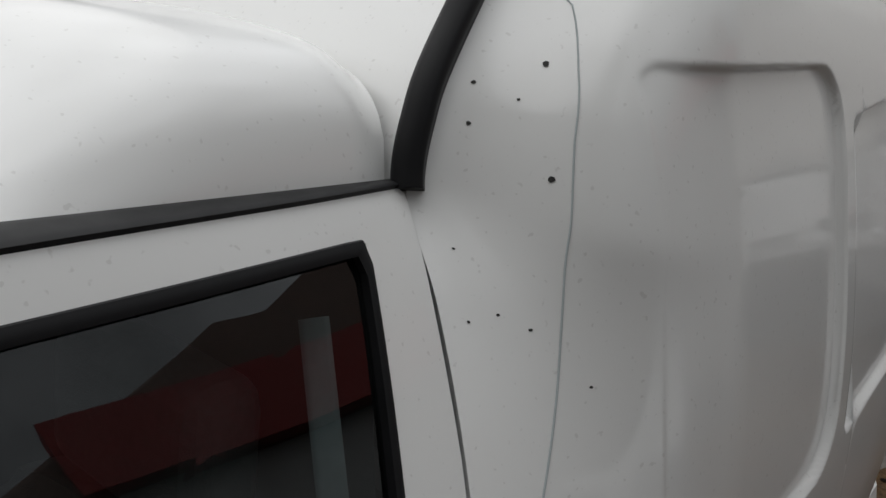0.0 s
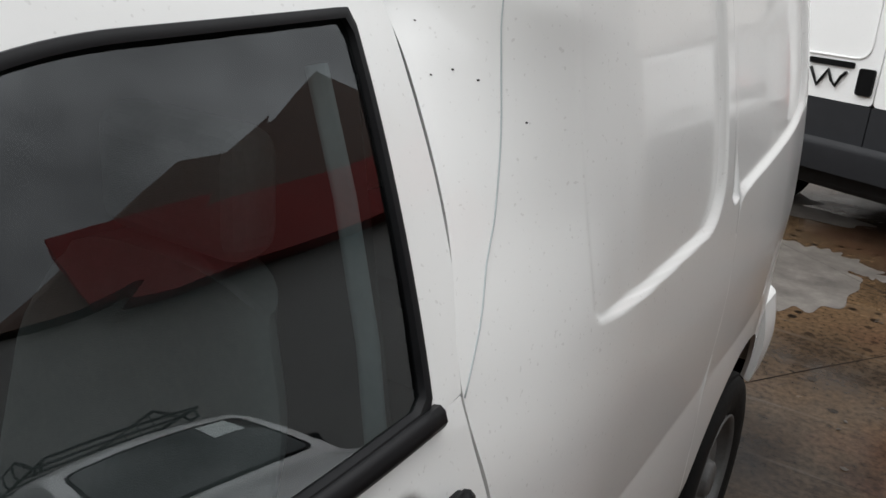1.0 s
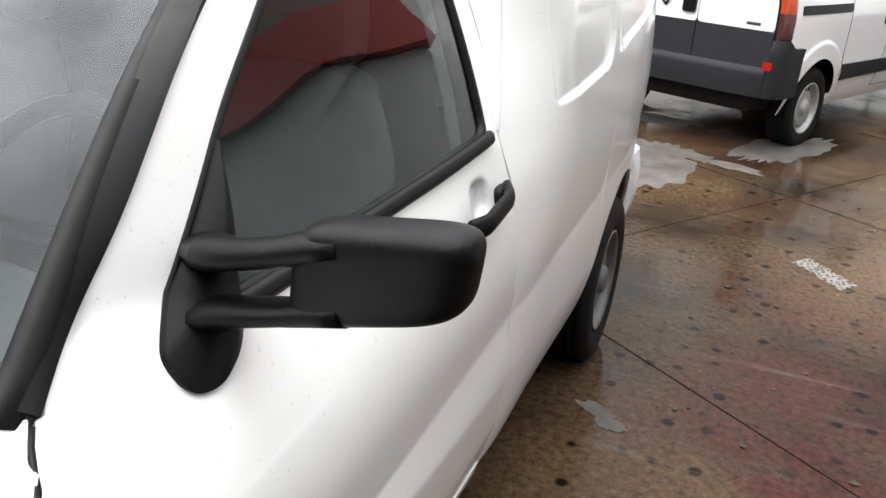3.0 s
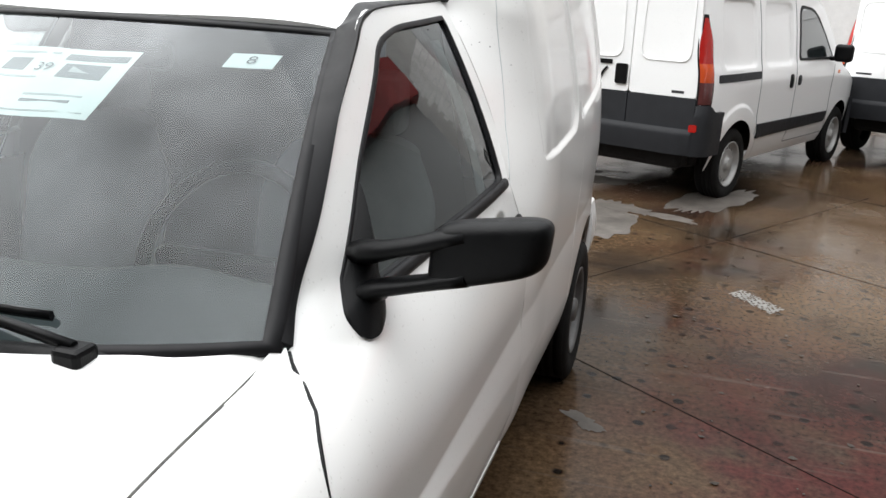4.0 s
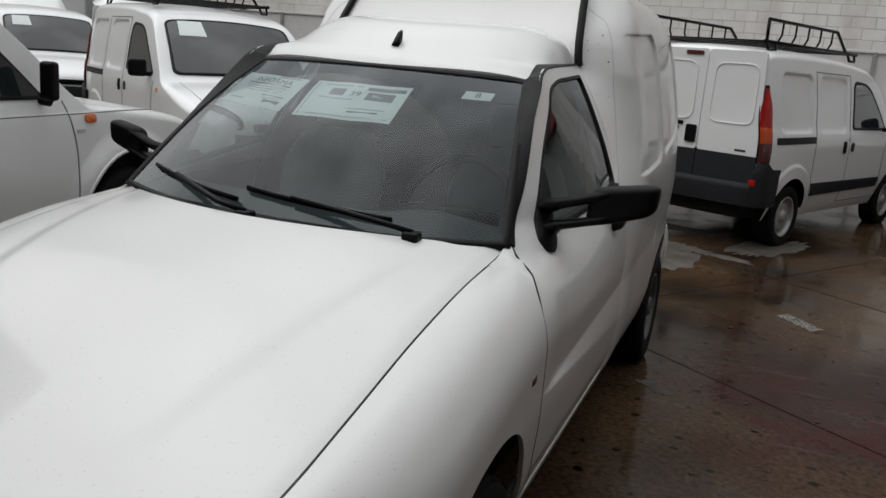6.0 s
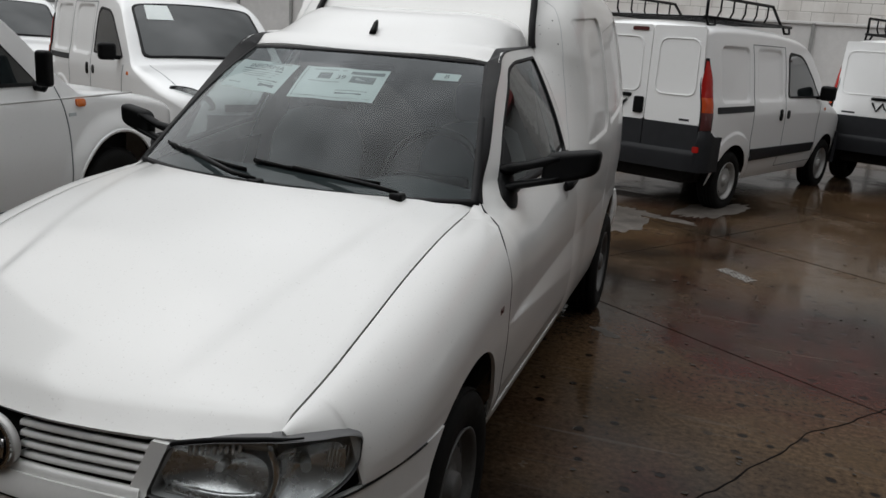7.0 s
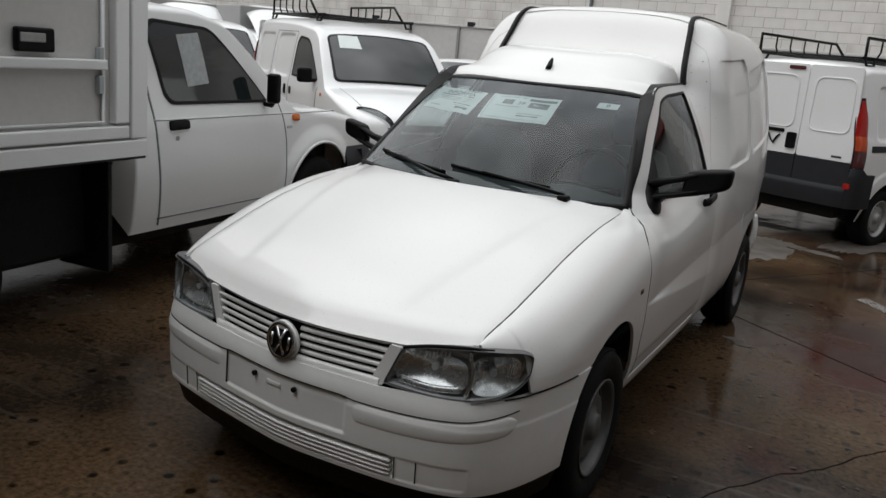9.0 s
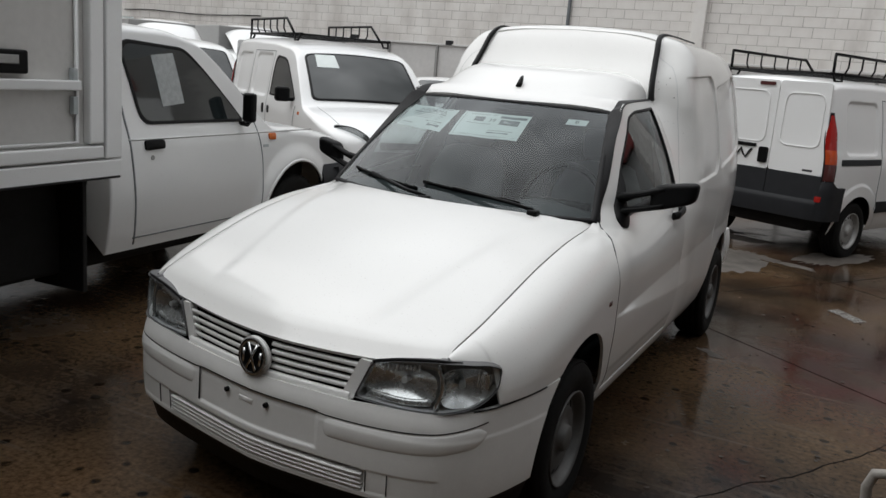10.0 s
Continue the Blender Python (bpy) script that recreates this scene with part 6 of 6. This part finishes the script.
def patch_on_ground(name, cx_, cy_, rx, ry, turn, mat, seed, rough=0.24, h=0.003, n=64):
    """An irregular flat patch in the yard's surface."""
    rnd = random.Random(seed)
    ph = [(rnd.uniform(0, 6.28), rnd.uniform(0.3, 1.0) / (k + 1) ** 0.95) for k in range(22)]
    bm = bmesh.new()
    out = []
    c, s_ = math.cos(turn), math.sin(turn)
    for i in range(n):
        a = 2 * math.pi * i / n
        r = 1 + rough * sum(m * math.sin((k + 2) * a + p) for k, (p, m) in enumerate(ph)) * 0.6
        x, y = rx * r * math.cos(a), ry * r * math.sin(a)
        out.append((cx_ + c * x - s_ * y, cy_ + s_ * x + c * y))
    mid = bm.verts.new((cx_, cy_, ground_z(cx_, cy_) + h))
    vs = [bm.verts.new((x, y, ground_z(x, y) + h * 0.7)) for x, y in out]
    for i in range(n):
        bm.faces.new((vs[i], vs[(i + 1) % n], mid))
    bmesh.ops.recalc_face_normals(bm, faces=bm.faces)
    return part(name, bm, mat, ground)


on_ground("joint", [(-1.2, 4.25), (0.785, 2.86), (1.65, 2.236), (3.4, 1.0)], 0.007, JOINT, seed=2)
on_ground("joint", [(0.30, 5.93), (0.83, 5.52), (1.6, 5.0), (4.0, 3.3)], 0.008, JOINT, seed=3)
on_ground("joint", [(0.60, 3.86), (0.83, 4.24), (1.35, 5.05), (2.6, 7.1)], 0.006, JOINT, seed=4)
on_ground("joint", [(1.9, 7.35), (4.5, 5.6)], 0.009, JOINT, seed=12)
on_ground("crack", [(1.05, 0.10), (1.204, 0.437), (1.356, 0.689), (1.49, 0.849), (1.606, 1.062), (1.839, 1.481), (2.5, 2.3)], 0.008, JOINT, wob=0.008, seed=5)
patch_on_ground("dry_patch", 0.52, 5.45, 0.30, 0.62, -0.15, DRY, 11, 0.6, n=160)
patch_on_ground("dry_patch", 0.86, 5.72, 0.24, 0.13, -0.5, DRY, 8, 0.8, n=120)
patch_on_ground("dry_patch", 1.35, 6.35, 0.16, 0.70, -0.44, DRY, 21, 0.7, n=160)
patch_on_ground("dry_patch", 0.05, 6.9, 0.5, 0.28, 0.3, DRY, 5, 0.8, n=160)
patch_on_ground("pale_spot", 0.90, 2.31, 0.045, 0.075, 0.9, DRY, 6, 0.6)
# worn painted dash
MARK = plain("worn_white_paint", (0.27, 0.26, 0.24), 0.6, vary=0.6, scale=40)
mk = bmesh.new()
rnd = random.Random(4)
for i in range(34):
    for j in range(14):
        worn = math.sin(0.9 * i + 1.7 * j) + math.sin(2.3 * i - 1.1 * j) + 1.6 * (abs(j - 6.5) / 6.5) ** 3
        if rnd.random() < 0.86 - 0.26 * worn:
            a0, b0 = i / 34, j / 14
            q = []
            for da, db in ((0, 0), (1 / 34, 0), (1 / 34, 1 / 14), (0, 1 / 14)):
                a, b = a0 + da, b0 + db
                x = 1.430 + 0.200 * a + 0.078 * b + 0.0018 * math.sin(91 * a + 57 * b)
                y = 4.030 - 0.240 * a + 0.105 * b + 0.0018 * math.sin(73 * b - 83 * a)
                q.append(mk.verts.new((x, y, 0.0025)))
            mk.faces.new(q)
bmesh.ops.remove_doubles(mk, verts=mk.verts, dist=0.0005)
bmesh.ops.recalc_face_normals(mk, faces=mk.faces)
part("painted_mark", mk, MARK, ground)
# loose bits: leaves, grit
LEAF = plain("dead_leaf", (0.035, 0.024, 0.014), 0.6, vary=0.4)
gb = bmesh.new()
for k in range(450):
    x, y = 0.95 + 3.2 * rnd.random() ** 1.3, -0.3 + 8.2 * rnd.random()
    r, a = rnd.uniform(0.004, 0.013), rnd.uniform(0, 6.28)
    vs = [gb.verts.new((x + r * (1.5 if i % 2 else 0.7) * math.cos(a + i * 1.2566), y + r * math.sin(a + i * 1.2566), 0.001 + rnd.uniform(0.001, 0.005))) for i in range(5)]
    gb.faces.new(vs)
bmesh.ops.recalc_face_normals(gb, faces=gb.faces)
tagged(part("fallen_leaves", gb, LEAF), "small dark wet leaves and grit scattered on concrete", "leaves", kind="stuff")
# bent pale tube standing beside the vans
HOSE = plain("pale_rubber_tube", (0.34, 0.32, 0.29), 0.5, vary=0.3)
hoop = [(1.78, -0.42, 0.0), (1.745, -0.44, 0.20), (1.715, -0.46, 0.46), (1.70, -0.47, 0.600), (1.712, -0.48, 0.642), (1.745, -0.49, 0.655), (1.79, -0.50, 0.638), (1.83, -0.51, 0.55), (1.86, -0.52, 0.30), (1.88, -0.53, 0.0)]
tagged(part("tube_hoop", sweep([Vector(p) for p in hoop], circle(0.013, 10), (0, 1, 0.01)), HOSE), "bent pale rubber tube standing on wet concrete", "tube")

# ---- walls round the yard ----
WALL_Y = 15.5


def wall_box(name, cx_, cy_, cz_, sx, sy, sz, mat, label, turn=0.0):
    o = part(name, block(0, 0, 0, sx, sy, sz, 0), mat)
    o.matrix_basis = pose(cx_, cy_, cz_, 0, 0, turn)
    return tagged(o, label, "wall", kind="structure")


MORTAR = plain("grimy_mortar", (0.64, 0.615, 0.585), 0.9, vary=0.25, scale=2)
SOUTH_BLOCKER = plain("grey_blocker_wall", (0.15, 0.145, 0.14), 0.85, vary=0.3, scale=1.2)
RENDERED = plain("grey_white_painted_panel", (0.36, 0.36, 0.355), 0.6, vary=0.16, scale=1.5)
REDW = plain("dull_red_paint", (0.30, 0.035, 0.032), 0.6, vary=0.25, scale=1.0)
ROOFW = plain("brown_roof_sheet", (0.11, 0.062, 0.045), 0.7, vary=0.35, scale=1.0)
BLUE = plain("blue_sign_paint", (0.03, 0.14, 0.50), 0.5, vary=0.1)
wall_n = wall_box("wall_north", -4, WALL_Y + 0.15, 3.2, 48, 0.3, 7.2, MORTAR, "tall whitewashed concrete block wall")
wall_box("wall_west", -24.0, 4, 3.0, 0.3, 24, 7.0, BLOCK, "whitewashed yard wall")
# added behind the camera, out of view, to dim light on the van's front
wall_box("blocker_south", -4, -7.2, 3.4, 48, 0.3, 7.0, SOUTH_BLOCKER, "unseen grey wall added behind the camera to block low sky")
# added dark wall, never in view: blocks sky light from the southeast
BLOCKER = plain("dark_blocker_sheet", (0.07, 0.066, 0.062), 0.7, vary=0.3, scale=1.2)
wall_box("blocker_southeast", 2.95, -3.9, 3.9, 0.3, 6.4, 8.0, BLOCKER, "unseen dark wall added to keep sky light off the van's flank")
wall_box("wall_east", 7.9, 0.0, 1.7, 0.3, 20, 3.8, RENDERED, "white low building wall across the yard", 17)
wall_box("red_fascia", 5.65, 6.70, 4.1, 0.5, 6.6, 0.95, REDW, "dull red fascia above a white wall", 17)
# stepped gable roof over the fascia, falling towards the yard's gate
rf = bmesh.new()
edge_s = [(2.0, 3.68), (2.7, 3.72), (6.15, 5.7), (6.85, 5.66), (10.2, 7.5)]
rows = []
for a_, z_ in edge_s:
    back = 0.15 + 0.3 * (z_ - 3.6)
    rows.append([rf.verts.new((0.0, a_, 3.66)), rf.verts.new((back, a_, z_ + 0.1)), rf.verts.new((back + 0.2, a_, z_)), rf.verts.new((0.5, a_, 3.62))])
for r0, r1 in zip(rows, rows[1:]):
    for k in range(4):
        rf.faces.new((r0[k], r1[k], r1[(k + 1) % 4], r0[(k + 1) % 4]))
rf.faces.new(rows[0][::-1])
rf.faces.new(rows[-1])
bmesh.ops.recalc_face_normals(rf, faces=rf.faces)
part_roof = part("sloping_roof", rf, ROOFW)
part_roof.matrix_basis = pose(7.6, 0.0, 0.0, 0, 0, 17)
tagged(part_roof, "brown sheet roof above the red fascia", "roof", kind="structure")
# low white sheet fence before the block wall
FENCE = plain("white_fence_sheet", (0.74, 0.73, 0.72), 0.6, vary=0.16, scale=1.5)
fence = tagged(part("fence", block(0, 0, 0, 30, 0.06, 2.1, 0.0), FENCE), "low white sheet-metal fence", "fence", kind="structure")
fence.matrix_basis = pose(-2.5, 14.6, 1.03, 0, 0, 0)
for k in range(24):
    x = -14.3 + 1.3 * k
    part("fence_post", block(x + 2.5, -0.05, 0.02, 0.06, 0.06, 2.08, 0.005), STEEL, fence)
for k in (3, 5, 9):
    part("bracket", block(-14.3 + 1.3 * k + 2.5 + 0.3, -0.04, 1.11, 0.16, 0.10, 0.10, 0.01), GREYPLAS, fence)
part("top_rail", block(0, -0.03, 1.06, 30, 0.08, 0.05, 0.01), FENCE, fence)
pil = tagged(part("pilaster", block(0, 0, 0, 0.26, 0.12, 7.0, 0.01), BLOCK), "white concrete pilaster on the wall", "pilaster", kind="structure")
pil.matrix_basis = pose(-2.19, WALL_Y - 0.08, 3.2)
tagged(part("pipe", sweep([Vector((-5.05, WALL_Y - 0.05, 0.0)), Vector((-5.05, WALL_Y - 0.05, 6.5))], circle(0.04, 10), (0, 1, 0)), GREYINK), "grey pipe up the wall", "pipe")
tagged(part("cable", sweep([Vector((-19 + 5.2 * k / 8, WALL_Y - 0.03, 2.52 + 0.03 * math.sin(k))) for k in range(9)], circle(0.012, 6), (0, 1, 0)), SEAL), "dark cable along the block wall", "cable")
sign = tagged(part("sign_board", block(-19.0, WALL_Y - 0.06, 2.09, 0.80, 0.04, 0.44, 0.0), PAPER), "small blue and white sign on the wall", "sign")
part("blue_field", block(-19.03, WALL_Y - 0.085, 2.07, 0.68, 0.01, 0.34, 0.0), BLUE, sign)

# ---- more vehicles in the far rows ----
again(3.8, 2.6, 262, "white high-roof delivery van parked across the yard")


def far_car(m, label):
    """A small white saloon seen over other vehicles."""
    v = thing("parked_car", m, label, "car")
    top = crv([-0.85, -0.8, -0.5, 0.25, 0.32, 0.7, 1.05, 1.3, 1.9, 2.1, 2.5, 2.9, 3.2, 3.3], [0.6, 0.72, 0.85, 0.95, 0.98, 1.20, 1.40, 1.44, 1.40, 1.34, 1.10, 1.0, 0.95, 0.8])
    prof = crv([0.2, 0.4, 0.7, 0.95, 1.2, 1.45], [0.72, 0.78, 0.82, 0.79, 0.70, 0.60])
    part("body", section_shell(frange(-0.85, 3.3, 0.05), top, lambda y, z: prof(z) * (0.75 + 0.25 * sstep(-0.9, -0.4, y)), arch_floor((0.0, 2.5), 0.34, 0.28, 0.22), lambda y: 0.07, lambda y: 0.03, 24, 6, 6), PAINT_FAR, v)
    part("windscreen", plate(rounded([(-0.62, 0.05), (0.62, 0.05), (0.54, 0.95), (-0.54, 0.95)], 0.08), lambda x, q, d: Vector((x, 0.34 + 0.66 * q + 0.02 * (x / 0.6) ** 2 - 0.5 * d, 1.0 + 0.385 * q + 0.8 * d - 0.02 * (x / 0.6) ** 2)), 0.02, 0.02, 5), FAR_GLASS, v, "dark windscreen with a paper sheet")
    part("notice", plate([(-0.1, 0.3), (0.05, 0.3), (0.05, 0.85), (-0.1, 0.85)], lambda x, q, d: Vector((x, 0.34 + 0.66 * q - 0.5 * d, 1.0 + 0.385 * q + 0.8 * d)), 0.024, 0.003, 2), GREYINK, v)
    for s in (1, -1):
        part("side_window", plate(rounded([(0.55, 1.0), (1.05, 1.32), (1.5, 1.34), (1.55, 1.0)], 0.05), lambda y, z, d: Vector((s * (prof(z) + d), y, z)), 0.006, 0.01, 3, flip=s < 0), FAR_GLASS, v)
        wheel(v, s * 0.78, 0.0, 0.28, 0.28, s, 0.17)
        wheel(v, s * 0.78, 2.5, 0.28, 0.28, s, 0.17)
    return v


far_car(pose(-4.9, 9.75, ground_z(-4.9, 9.75), 0, 0, 28), "white saloon car parked in the far row")


def fairing_truck(m, label):
    """A white box truck with a curved wind deflector over its cab."""
    v = thing("box_lorry", m, label, "truck", "far box lorries")
    part("cargo_box", block(0, 2.6, 1.30, 1.7, 3.2, 1.60, 0.02), RENDERED, v, "grey-white cargo box")
    part("cab", section_shell(frange(-0.8, 1.0, 0.06), crv([-0.8, -0.6, -0.2, 0.5, 1.0], [0.9, 1.0, 1.15, 1.62, 1.68]), lambda y, z: 0.80 - 0.08 * max(0, z - 1.0), arch_floor((0.0,), 0.36, 0.32, 0.35), lambda y: 0.08, lambda y: 0.03, 16, 6, 6), PAINT_FAR, v)
    part("wind_deflector", grid(lambda a, b: Vector(((2 * a - 1) * 0.72, 0.25 + 1.15 * b, 1.60 + 0.55 * math.sin(math.pi / 2 * b) - 0.12 * abs(2 * a - 1) ** 4)), 20, 16, rim=0.04), PAINT_FAR, v, "curved white wind deflector")
    part("chassis", block(0, 1.6, 0.48, 1.0, 4.8, 0.2, 0.02), DARK, v)
    for s in (1, -1):
        wheel(v, s * 0.80, 0.0, 0.32, 0.32, s, 0.19)
        wheel(v, s * 0.80, 3.0, 0.32, 0.32, s, 0.19)
    return v


ft = fairing_truck(pose(-9.3, 10.7, ground_z(-9.3, 10.7), 0, 0, 62), "white box lorry with curved roof deflector")
for x, y in ((-11.3, 10.2), (-12.8, 10.0)):
    copy_thing(ft, pose(x, y, ground_z(x, y), 0, 0, 62))

# blocks of the north wall, last: those in the middle stretch are pieces of their own, the rest one mesh
blk = block(0, 0, 0, 0.392, 0.03, 0.192, 0.006, 1)
blk_me = bpy.data.meshes.new("block")
blk.to_mesh(blk_me)
blk.free()
blk_me.materials.append(BLOCK)
rnd = random.Random(9)
V, F = [], []
base_v = [tuple(v.co) for v in blk_me.vertices]
base_f = [tuple(p.vertices) for p in blk_me.polygons]
inv = wall_n.matrix_basis.inverted()
for row in range(19):
    z = 2.02 + 0.2 * row
    for k in range(66):
        x = -19.4 + 0.4 * k + (0.2 if row % 2 else 0.0)
        dy = rnd.uniform(-0.004, 0.004)
        at_ = Vector((x, WALL_Y + 0.0115 + dy * 0.6, z))
        if -6.0 < x < 0.4 and row < 17:
            o = new("block", blk_me)
            o.parent = wall_n
            o.location = inv @ at_
        else:
            n0 = len(V)
            V += [tuple(inv @ (at_ + Vector(c))) for c in base_v]
            F += [tuple(n0 + i for i in f) for f in base_f]
me = bpy.data.meshes.new("blocks")
me.from_pydata(V, [], F)
me.materials.append(BLOCK)
o = new("blocks", me)
o.parent = wall_n
tagged(o, kind="stuff")
